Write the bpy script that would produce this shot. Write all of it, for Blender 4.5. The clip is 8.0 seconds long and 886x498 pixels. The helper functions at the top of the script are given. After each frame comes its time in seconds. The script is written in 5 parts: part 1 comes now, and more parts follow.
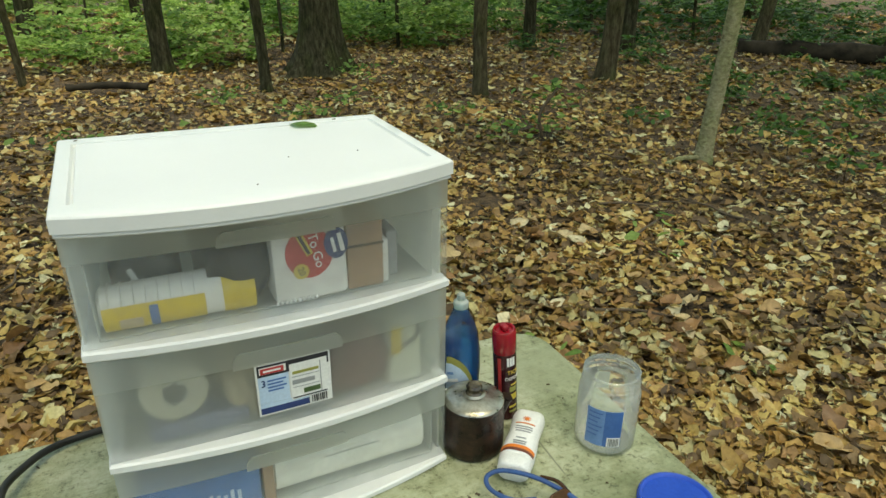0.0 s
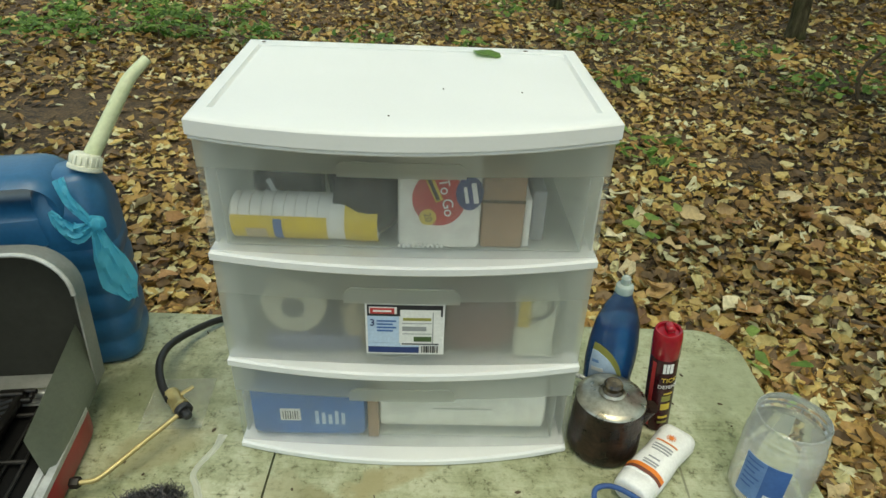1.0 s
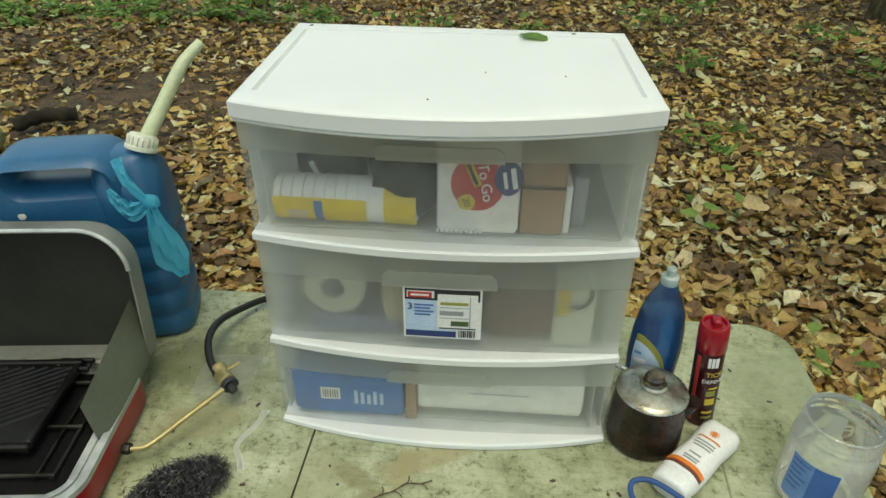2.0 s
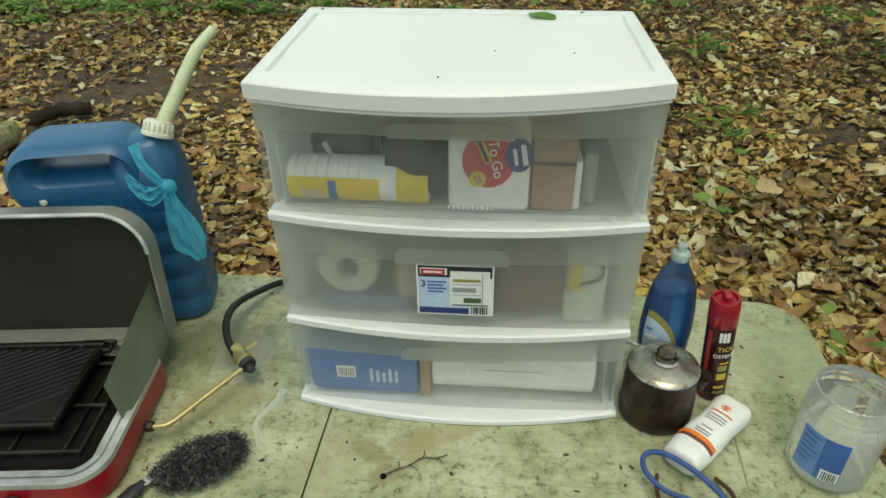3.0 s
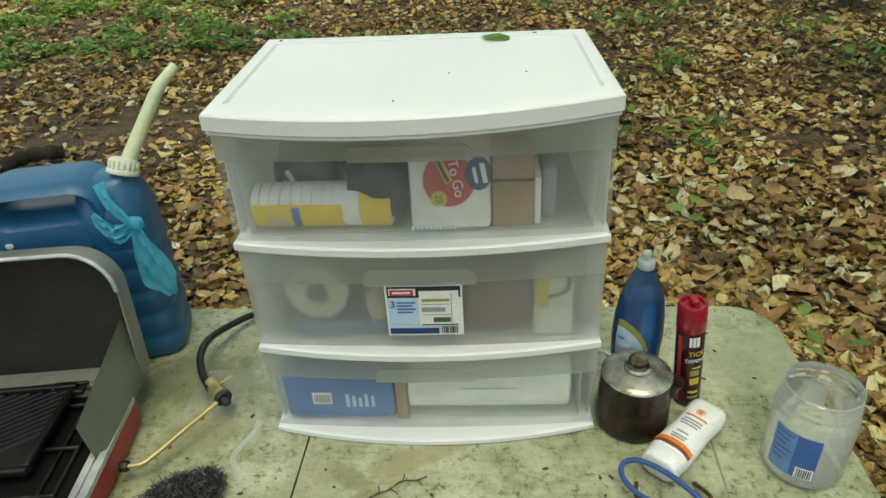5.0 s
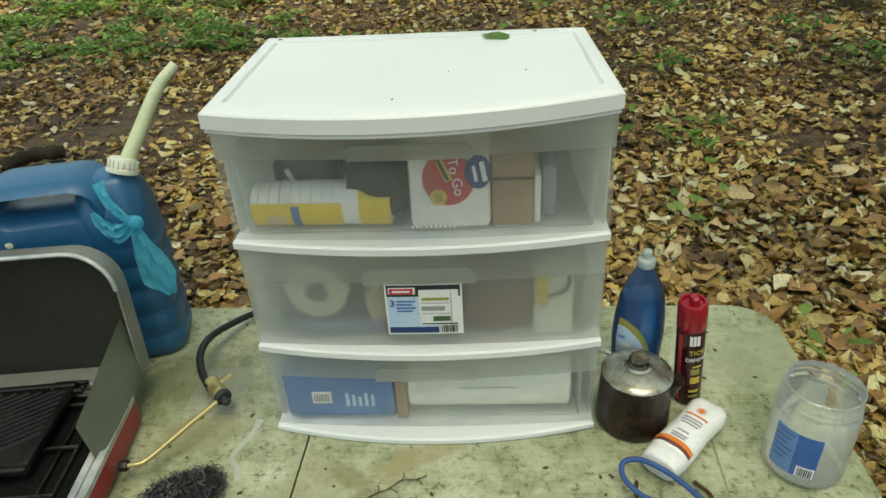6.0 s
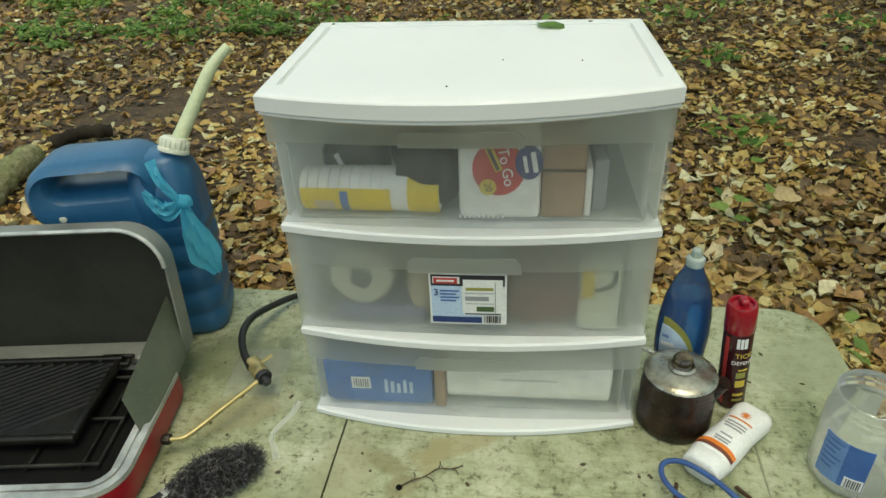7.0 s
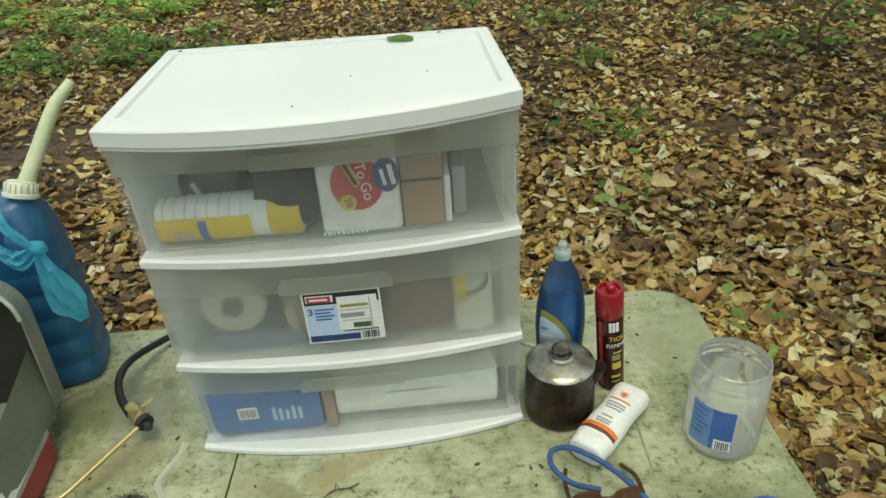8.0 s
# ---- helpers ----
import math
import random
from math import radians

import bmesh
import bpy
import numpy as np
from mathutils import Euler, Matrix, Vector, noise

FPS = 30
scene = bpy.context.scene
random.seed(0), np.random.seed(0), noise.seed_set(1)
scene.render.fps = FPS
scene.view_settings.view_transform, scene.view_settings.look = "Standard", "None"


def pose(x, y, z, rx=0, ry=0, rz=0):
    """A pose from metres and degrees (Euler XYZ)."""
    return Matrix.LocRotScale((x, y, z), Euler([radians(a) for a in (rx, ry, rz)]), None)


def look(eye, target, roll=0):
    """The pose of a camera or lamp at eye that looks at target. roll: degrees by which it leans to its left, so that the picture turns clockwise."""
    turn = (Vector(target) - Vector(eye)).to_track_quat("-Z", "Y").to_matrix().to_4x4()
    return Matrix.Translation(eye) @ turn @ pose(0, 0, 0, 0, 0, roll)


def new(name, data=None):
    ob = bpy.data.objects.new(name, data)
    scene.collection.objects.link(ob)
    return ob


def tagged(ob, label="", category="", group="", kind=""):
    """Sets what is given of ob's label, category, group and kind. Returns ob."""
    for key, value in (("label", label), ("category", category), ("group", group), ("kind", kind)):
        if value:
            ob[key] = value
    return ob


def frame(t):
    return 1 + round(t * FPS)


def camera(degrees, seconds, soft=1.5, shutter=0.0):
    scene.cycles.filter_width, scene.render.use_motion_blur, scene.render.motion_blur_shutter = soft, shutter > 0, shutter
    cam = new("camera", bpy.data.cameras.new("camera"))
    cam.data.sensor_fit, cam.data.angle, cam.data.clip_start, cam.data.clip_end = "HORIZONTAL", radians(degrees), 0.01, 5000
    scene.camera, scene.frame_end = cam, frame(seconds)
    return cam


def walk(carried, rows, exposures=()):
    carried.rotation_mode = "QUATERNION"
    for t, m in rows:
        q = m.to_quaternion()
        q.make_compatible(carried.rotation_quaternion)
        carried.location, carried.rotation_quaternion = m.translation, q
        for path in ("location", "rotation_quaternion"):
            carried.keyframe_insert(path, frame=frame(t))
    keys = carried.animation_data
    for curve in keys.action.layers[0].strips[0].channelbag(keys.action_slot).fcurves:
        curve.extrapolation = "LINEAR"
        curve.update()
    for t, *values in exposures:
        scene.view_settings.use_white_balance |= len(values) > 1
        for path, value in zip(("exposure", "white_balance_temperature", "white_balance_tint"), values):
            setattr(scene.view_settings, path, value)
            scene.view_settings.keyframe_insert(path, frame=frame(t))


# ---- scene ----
cam = camera(67.8, 8.0)
PATH = [
    (0, (-0.17, -0.884, 1.629), (0.632, 0.759, 0.819), 0.6),
    (0.5, (-0.08, -0.783, 1.622), (0.446, 0.932, 0.737), 0.6),
    (0.7, (-0.033, -0.779, 1.632), (0.247, 0.98, 0.722), 1.9),
    (1, (0.035, -0.792, 1.623), (0.077, 0.926, 0.598), 2.0),
    (1.5, (0.053, -0.783, 1.624), (-0.065, 0.905, 0.557), 1.3),
    (2.8, (0.073, -0.809, 1.615), (-0.054, 0.876, 0.545), -0.8),
    (3, (0.063, -0.813, 1.613), (-0.1, 0.857, 0.525), -1.0),
    (3.5, (0.049, -0.826, 1.609), (-0.149, 0.848, 0.534), -0.5),
    (4, (0.046, -0.832, 1.611), (-0.174, 0.848, 0.549), -0.9),
    (4.5, (0.075, -0.83, 1.616), (-0.111, 0.89, 0.612), -3.1),
    (4.7, (0.089, -0.824, 1.614), (-0.028, 0.889, 0.588), -3.3),
    (6, (0.093, -0.822, 1.609), (-0.027, 0.89, 0.582), -3.4),
    (6.5, (0.081, -0.822, 1.607), (-0.076, 0.885, 0.576), -3.2),
    (7, (0.071, -0.82, 1.605), (-0.145, 0.872, 0.559), -2.8),
    (7.5, (0.111, -0.818, 1.604), (0.047, 0.895, 0.574), -3.3),
    (8, (0.136, -0.824, 1.605), (0.186, 0.891, 0.578), -4.3),
]
walk(cam, [(t, look(eye, target, roll)) for t, eye, target, roll in PATH], [(0.0, 0.95, 7150, -1.5), (0.6, 0.93, 7150, -1.5), (1.4, 0.82, 7150, -1.5), (7.0, 0.82, 7150, -1.5), (8.0, 0.88, 7150, -1.5)])


# ---- light ----
SUN_UP, SUN_ROUND = 76.5, 165.0
world = bpy.data.worlds.new("forest_sky")
scene.world = world
world.use_nodes = True
wn = world.node_tree.nodes
wl = world.node_tree.links
sky = wn.new("ShaderNodeTexSky")
sky.sky_type = "NISHITA"
sky.sun_disc = False
sky.sun_elevation = radians(SUN_UP)
sky.sun_rotation = radians(SUN_ROUND)
sky.air_density, sky.dust_density, sky.ozone_density = 1.6, 4.0, 0.6
wn["Background"].inputs["Strength"].default_value = 0.15
wl.new(sky.outputs["Color"], wn["Background"].inputs["Color"])
sun = new("sun", bpy.data.lights.new("sun", "SUN"))
sun.data.energy, sun.data.angle, sun.data.color = 1.35, radians(34), (1.0, 0.96, 0.86)
up, rnd = radians(SUN_UP), radians(SUN_ROUND)
sun.matrix_world = look((math.sin(rnd) * math.cos(up) * 30, math.cos(rnd) * math.cos(up) * 30, math.sin(up) * 30), (0, 0, 0))


# ---- materials ----
def shader(name):
    m = bpy.data.materials.new(name)
    m.use_nodes = True
    nt = m.node_tree
    return m, nt, nt.nodes["Principled BSDF"]


def noise_node(nt, scale, detail=4.0, rough=0.6, coords="Object"):
    tc = nt.nodes.new("ShaderNodeTexCoord")
    n = nt.nodes.new("ShaderNodeTexNoise")
    n.inputs["Scale"].default_value, n.inputs["Detail"].default_value, n.inputs["Roughness"].default_value = scale, detail, rough
    nt.links.new(tc.outputs[coords], n.inputs["Vector"])
    return n


def ramp(nt, source, stops):
    r = nt.nodes.new("ShaderNodeValToRGB")
    while len(r.color_ramp.elements) < len(stops):
        r.color_ramp.elements.new(0.5)
    for e, (p, c) in zip(r.color_ramp.elements, stops):
        e.position, e.color = p, (*c, 1)
    nt.links.new(source, r.inputs["Fac"])
    return r


def mix(nt, a, b, fac, mode="MIX"):
    m = nt.nodes.new("ShaderNodeMix")
    m.data_type, m.blend_type = "RGBA", mode
    for sock, v in ((m.inputs["Factor"], fac), (m.inputs["A"], a), (m.inputs["B"], b)):
        if isinstance(v, (int, float)):
            sock.default_value = v
        elif isinstance(v, tuple):
            sock.default_value = (*v, 1)
        else:
            nt.links.new(v, sock)
    return m.outputs["Result"]


def bump(nt, bsdf, height, strength, distance=0.002):
    b = nt.nodes.new("ShaderNodeBump")
    b.inputs["Strength"].default_value, b.inputs["Distance"].default_value = strength, distance
    nt.links.new(height, b.inputs["Height"])
    nt.links.new(b.outputs["Normal"], bsdf.inputs["Normal"])


def paint(name, c1, c2, coarse=6.0, fine=90.0, rough=0.5, metal=0.0, relief=0.15, coat=0.0, grain=0.8, gloss=0.5):
    """A surface whose colour drifts from c1 to c2 in blotches, with fine grain and relief."""
    m, nt, b = shader(name)
    n1, n2 = noise_node(nt, coarse), noise_node(nt, fine, 3.0)
    r = ramp(nt, n1.outputs["Fac"], [(0.32, c1), (0.68, c2)])
    speck = ramp(nt, n2.outputs["Fac"], [(0.3, (grain, grain, grain)), (0.7, (1.0, 1.0, 1.0))])
    nt.links.new(mix(nt, r.outputs["Color"], speck.outputs["Color"], 0.7, "MULTIPLY"), b.inputs["Base Color"])
    rr = ramp(nt, n1.outputs["Fac"], [(0.3, (rough * 0.8,) * 3), (0.7, (min(1, rough * 1.2),) * 3)])
    nt.links.new(rr.outputs["Color"], b.inputs["Roughness"])
    b.inputs["Metallic"].default_value = metal
    b.inputs["Coat Weight"].default_value = coat
    b.inputs["Specular IOR Level"].default_value = gloss
    bump(nt, b, n2.outputs["Fac"], relief)
    return m


def frosted(name, clear, blur, haze_colour, tint=(1, 1, 1)):
    """Thin milky plastic: part clear, part blurred, the rest hazy white that passes and scatters light."""
    m, nt, b = shader(name)
    out = nt.nodes["Material Output"]
    b.inputs["Base Color"].default_value = (*haze_colour, 1)
    b.inputs["Roughness"].default_value = 0.35
    tl = nt.nodes.new("ShaderNodeBsdfTranslucent")
    tl.inputs["Color"].default_value = (*haze_colour, 1)
    tr = nt.nodes.new("ShaderNodeBsdfTransparent")
    tr.inputs["Color"].default_value = (*tint, 1)
    rf = nt.nodes.new("ShaderNodeBsdfRefraction")
    rf.inputs["IOR"].default_value, rf.inputs["Roughness"].default_value = 1.08, 0.32
    n = noise_node(nt, 14.0)
    a = nt.nodes.new("ShaderNodeMixShader")
    a.inputs["Fac"].default_value = 0.5
    nt.links.new(b.outputs["BSDF"], a.inputs[1])
    nt.links.new(tl.outputs["BSDF"], a.inputs[2])
    c = nt.nodes.new("ShaderNodeMixShader")
    c.inputs["Fac"].default_value = blur
    nt.links.new(tr.outputs["BSDF"], c.inputs[1])
    nt.links.new(rf.outputs["BSDF"], c.inputs[2])
    d = nt.nodes.new("ShaderNodeMixShader")
    f = ramp(nt, n.outputs["Fac"], [(0.3, (clear - 0.05,) * 3), (0.7, (clear + 0.05,) * 3)])
    nt.links.new(f.outputs["Color"], d.inputs["Fac"])
    nt.links.new(a.outputs["Shader"], d.inputs[1])
    nt.links.new(c.outputs["Shader"], d.inputs[2])
    nt.links.new(d.outputs["Shader"], out.inputs["Surface"])
    return m


def clear_plastic(name, tint, haze=0.12, milk=(0.85, 0.87, 0.82)):
    m, nt, b = shader(name)
    out = nt.nodes["Material Output"]
    b.inputs["Base Color"].default_value = (*milk, 1)
    b.inputs["Roughness"].default_value = 0.12
    tr = nt.nodes.new("ShaderNodeBsdfTransparent")
    tr.inputs["Color"].default_value = (*tint, 1)
    gl = nt.nodes.new("ShaderNodeBsdfGlossy")
    gl.inputs["Roughness"].default_value = 0.06
    fr = nt.nodes.new("ShaderNodeFresnel")
    fr.inputs["IOR"].default_value = 1.45
    a = nt.nodes.new("ShaderNodeMixShader")
    nt.links.new(fr.outputs["Fac"], a.inputs["Fac"])
    nt.links.new(tr.outputs["BSDF"], a.inputs[1])
    nt.links.new(gl.outputs["BSDF"], a.inputs[2])
    d = nt.nodes.new("ShaderNodeMixShader")
    d.inputs["Fac"].default_value = haze
    nt.links.new(a.outputs["Shader"], d.inputs[1])
    nt.links.new(b.outputs["BSDF"], d.inputs[2])
    nt.links.new(d.outputs["Shader"], out.inputs["Surface"])
    return m


def leafy(name, stops, rough=0.55, through_light=0.35, patch=0.8, low=0.4, single=False):
    """Leaves: each one takes its own colour, with blotches; light passes through."""
    m, nt, b = shader(name)
    g = nt.nodes.new("ShaderNodeObjectInfo" if single else "ShaderNodeNewGeometry")
    r = ramp(nt, g.outputs["Random" if single else "Random Per Island"], stops)
    r.color_ramp.interpolation = "LINEAR"
    n = noise_node(nt, 60.0, 3.0)
    v = ramp(nt, n.outputs["Fac"], [(0.3, (0.6, 0.58, 0.55)), (0.65, (1.0, 1.0, 1.0))])
    col = mix(nt, r.outputs["Color"], v.outputs["Color"], 0.8, "MULTIPLY")
    n2 = noise_node(nt, patch, 3.0)
    v2 = ramp(nt, n2.outputs["Fac"], [(0.36, (low, low, low * 0.95)), (0.6, (1.0, 1.0, 1.0))])
    col = mix(nt, col, v2.outputs["Color"], 1.0, "MULTIPLY")
    nt.links.new(col, b.inputs["Base Color"])
    b.inputs["Roughness"].default_value = rough
    b.inputs["Specular IOR Level"].default_value = 0.4
    tl = nt.nodes.new("ShaderNodeBsdfTranslucent")
    nt.links.new(col, tl.inputs["Color"])
    a = nt.nodes.new("ShaderNodeMixShader")
    a.inputs["Fac"].default_value = through_light
    nt.links.new(b.outputs["BSDF"], a.inputs[1])
    nt.links.new(tl.outputs["BSDF"], a.inputs[2])
    nt.links.new(a.outputs["Shader"], nt.nodes["Material Output"].inputs["Surface"])
    return m


TOP = 0.74


def soil():
    m, nt, b = shader("forest_soil")
    n1, n2, n3 = noise_node(nt, 0.7, 5.0), noise_node(nt, 9.0, 6.0, 0.7), noise_node(nt, 55.0, 5.0, 0.7)
    a = ramp(nt, n1.outputs["Fac"], [(0.35, (0.04, 0.031, 0.018)), (0.65, (0.095, 0.072, 0.042))])
    c = ramp(nt, n2.outputs["Fac"], [(0.35, (0.35, 0.3, 0.26)), (0.65, (1.5, 1.4, 1.2))])
    d = ramp(nt, n3.outputs["Fac"], [(0.38, (0.35, 0.3, 0.26)), (0.6, (1.8, 1.6, 1.25))])
    col = mix(nt, mix(nt, a.outputs["Color"], c.outputs["Color"], 1.0, "MULTIPLY"), d.outputs["Color"], 1.0, "MULTIPLY")
    nt.links.new(col, b.inputs["Base Color"])
    b.inputs["Roughness"].default_value = 0.95
    bump(nt, b, n3.outputs["Fac"], 0.9, 0.02)
    return m


def table_plastic():
    m, nt, b = shader("grimy_table_plastic")
    big, mid, fine = noise_node(nt, 3.2, 6.0, 0.65), noise_node(nt, 14.0, 6.0, 0.7), noise_node(nt, 170.0, 3.0)
    base = ramp(nt, big.outputs["Fac"], [(0.33, (0.215, 0.235, 0.13)), (0.5, (0.37, 0.385, 0.26)), (0.68, (0.51, 0.515, 0.39))])
    grime = ramp(nt, mid.outputs["Fac"], [(0.36, (0.5, 0.53, 0.38)), (0.47, (0.8, 0.82, 0.7)), (0.58, (1.0, 1.0, 0.96))])
    specks = ramp(nt, noise_node(nt, 75.0, 5.0, 0.75).outputs["Fac"], [(0.36, (0.22, 0.22, 0.14)), (0.44, (0.8, 0.81, 0.75)), (0.56, (1.0, 1.0, 1.0))])
    col = mix(nt, mix(nt, base.outputs["Color"], grime.outputs["Color"], 0.75, "MULTIPLY"), specks.outputs["Color"], 0.85, "MULTIPLY")
    sc = nt.nodes.new("ShaderNodeTexCoord")
    sm = nt.nodes.new("ShaderNodeMapping")
    sm.inputs["Rotation"].default_value, sm.inputs["Scale"].default_value = (0, 0, radians(28)), (14, 160, 1)
    nt.links.new(sc.outputs["Object"], sm.inputs["Vector"])
    sn = nt.nodes.new("ShaderNodeTexNoise")
    sn.inputs["Scale"].default_value, sn.inputs["Detail"].default_value, sn.inputs["Roughness"].default_value = 1.0, 4.0, 0.65
    nt.links.new(sm.outputs["Vector"], sn.inputs["Vector"])
    scratch = ramp(nt, sn.outputs["Fac"], [(0.34, (0.55, 0.55, 0.46)), (0.44, (1.0, 1.0, 1.0)), (0.62, (1.0, 1.0, 1.0)), (0.7, (1.25, 1.25, 1.2))])
    col = mix(nt, col, scratch.outputs["Color"], 0.45, "MULTIPLY")
    tc = nt.nodes.new("ShaderNodeTexCoord")
    rag = noise_node(nt, 38.0, 5.0, 0.7)
    stains = (((0.2, -0.052), (0.05, 0.013), 26, (0.3, 0.26, 0.13)), ((0.165, -0.075), (0.012, 0.028), -20, (0.3, 0.27, 0.14)), ((0.09, -0.1), (0.026, 0.011), -28, (0.2, 0.18, 0.08)), ((0.125, -0.14), (0.018, 0.012), 20, (0.22, 0.2, 0.1)),
              ((0.689, -0.045), (0.0012, 0.05), -2, (0.1, 0.1, 0.06)), ((0.34, -0.2), (0.018, 0.012), 0, (0.1, 0.09, 0.05)), ((-0.27, 0.14), (0.07, 0.045), 10, (0.13, 0.14, 0.07)),
              ((-0.2, 0.0), (0.05, 0.03), 30, (0.24, 0.22, 0.11)), ((0.84, 0.2), (0.07, 0.05), 15, (0.26, 0.28, 0.17)), ((0.02, -0.13), (0.03, 0.05), 0, (0.3, 0.29, 0.17)))
    for (sx, sy), (ex, ey), turn, tint in stains:
        mp = nt.nodes.new("ShaderNodeMapping")
        mp.vector_type = "TEXTURE"
        mp.inputs["Location"].default_value, mp.inputs["Rotation"].default_value, mp.inputs["Scale"].default_value = (sx, sy, TOP), (0, 0, radians(turn)), (ex, ey, 1)
        nt.links.new(tc.outputs["Object"], mp.inputs["Vector"])
        ln = nt.nodes.new("ShaderNodeVectorMath")
        ln.operation = "LENGTH"
        nt.links.new(mp.outputs["Vector"], ln.inputs[0])
        ad = nt.nodes.new("ShaderNodeMath")
        ad.operation = "MULTIPLY_ADD"
        nt.links.new(rag.outputs["Fac"], ad.inputs[0])
        ad.inputs[1].default_value = -2.6
        nt.links.new(ln.outputs["Value"], ad.inputs[2])
        mask = ramp(nt, ad.outputs["Value"], [(0.0, (0.66, 0.66, 0.66)), (0.7, (0, 0, 0))])
        col = mix(nt, col, tint, mask.outputs["Color"])
    nt.links.new(col, b.inputs["Base Color"])
    b.inputs["Roughness"].default_value = 0.48
    bump(nt, b, fine.outputs["Fac"], 0.25)
    return m


def bark(name, c1, c2, c3, stretch=0.25):
    m, nt, b = shader(name)
    tc = nt.nodes.new("ShaderNodeTexCoord")
    mp = nt.nodes.new("ShaderNodeMapping")
    mp.inputs["Scale"].default_value = (1, 1, stretch)
    nt.links.new(tc.outputs["Object"], mp.inputs["Vector"])
    n = nt.nodes.new("ShaderNodeTexNoise")
    n.inputs["Scale"].default_value, n.inputs["Detail"].default_value, n.inputs["Roughness"].default_value = 22, 6, 0.7
    nt.links.new(mp.outputs["Vector"], n.inputs["Vector"])
    n2 = noise_node(nt, 2.5, 4.0)
    r = ramp(nt, n.outputs["Fac"], [(0.32, c1), (0.5, c2), (0.7, c3)])
    moss = ramp(nt, n2.outputs["Fac"], [(0.45, (1, 1, 1)), (0.65, (0.75, 0.95, 0.55))])
    nt.links.new(mix(nt, r.outputs["Color"], moss.outputs["Color"], 0.8, "MULTIPLY"), b.inputs["Base Color"])
    b.inputs["Roughness"].default_value = 0.9
    b.inputs["Specular IOR Level"].default_value = 0.08
    bump(nt, b, n.outputs["Fac"], 1.0, 0.03)
    return m


M_SOIL, M_TABLE = soil(), table_plastic()
M_LITTER = leafy("dead_leaves", [(0.0, (0.09, 0.054, 0.023)), (0.2, (0.2, 0.12, 0.04)), (0.42, (0.38, 0.215, 0.057)), (0.62, (0.5, 0.32, 0.088)), (0.8, (0.6, 0.45, 0.14)), (0.93, (0.68, 0.62, 0.31)), (1.0, (0.76, 0.73, 0.47))], 0.5, 0.15, 0.8, 0.5)
M_GREEN = leafy("green_leaves", [(0.0, (0.06, 0.15, 0.02)), (0.45, (0.165, 0.31, 0.06)), (1.0, (0.35, 0.52, 0.13))], 0.6, 0.5, 0.8, 0.7)
M_LEAF = leafy("single_dead_leaves", [(0.0, (0.2, 0.105, 0.045)), (0.35, (0.38, 0.21, 0.08)), (0.65, (0.54, 0.38, 0.17)), (1.0, (0.76, 0.69, 0.46))], 0.45, 0.15, 0.9, 0.7, True)
# Sunlight is put into the colour: brighter leaves for the far left woods.
M_GREEN_SUN = leafy("sunlit_tint_leaves", [(0.0, (0.12, 0.25, 0.035)), (0.45, (0.32, 0.5, 0.09)), (1.0, (0.52, 0.68, 0.22))], 0.6, 0.5, 0.8, 0.7)
# Shade is put into the colour: darker leaves for the right-hand woods.
M_GREEN_SHADE = leafy("shade_tint_leaves", [(0.0, (0.03, 0.08, 0.015)), (0.5, (0.07, 0.17, 0.026)), (1.0, (0.13, 0.26, 0.045))], 0.6, 0.4, 0.8, 0.6)
M_BARK = bark("grey_brown_bark", (0.02, 0.017, 0.009), (0.06, 0.052, 0.03), (0.12, 0.105, 0.062))
M_BARK_DARK = bark("dark_furrowed_bark", (0.01, 0.01, 0.005), (0.038, 0.036, 0.02), (0.09, 0.088, 0.052))
M_BARK_PALE = bark("pale_smooth_bark", (0.13, 0.125, 0.065), (0.25, 0.235, 0.135), (0.38, 0.36, 0.23), 1.6)
M_ROT = paint("rotten_wood", (0.012, 0.01, 0.007), (0.05, 0.042, 0.03), 5, 60, 0.95, 0, 0.8, gloss=0.1)
M_WHITE = paint("white_moulded_plastic", (0.675, 0.685, 0.67), (0.715, 0.725, 0.71), 4, 260, 0.42, 0, 0.02, grain=0.97)
M_FROST = frosted("frosted_drawer_front", 0.85, 0.1, (0.68, 0.7, 0.65))
M_FROST_MID = frosted("frosted_middle_front", 0.72, 0.36, (0.64, 0.66, 0.6))
M_FROST_BAND = frosted("frosted_drawer_pull_band", 0.62, 0.6, (0.66, 0.68, 0.63))
M_FROST_BIN = frosted("frosted_drawer_bin", 0.42, 0.6, (0.78, 0.8, 0.75))
M_BLUE_CAN = paint("blue_polyethylene", (0.012, 0.078, 0.182), (0.022, 0.118, 0.245), 5, 120, 0.38, 0, 0.12)
M_SPOUT = paint("yellowed_spout_plastic", (0.5, 0.55, 0.33), (0.6, 0.64, 0.42), 12, 120, 0.4)
M_CAP = paint("ivory_cap_plastic", (0.62, 0.63, 0.5), (0.7, 0.71, 0.6), 12, 120, 0.45)
M_BAG = frosted("thin_blue_film", 0.18, 0.3, (0.12, 0.56, 0.74), (0.5, 0.85, 0.95))
M_RED = paint("red_stove_enamel", (0.26, 0.005, 0.013), (0.34, 0.009, 0.019), 8, 150, 0.33, 0, 0.05, 0.05, gloss=0.35)
M_STEEL = paint("stained_sheet_steel", (0.3, 0.3, 0.28), (0.62, 0.63, 0.6), 14, 120, 0.42, 0.5, 0.1)
M_SOOTBLACK = paint("matt_black_soot", (0.003, 0.003, 0.003), (0.009, 0.0085, 0.008), 20, 140, 0.85, 0.0, 0.4, gloss=0.1)
M_SOOTSTEEL = paint("sooty_steel_wire", (0.008, 0.007, 0.006), (0.05, 0.046, 0.04), 25, 120, 0.45, 0.7, 0.2)
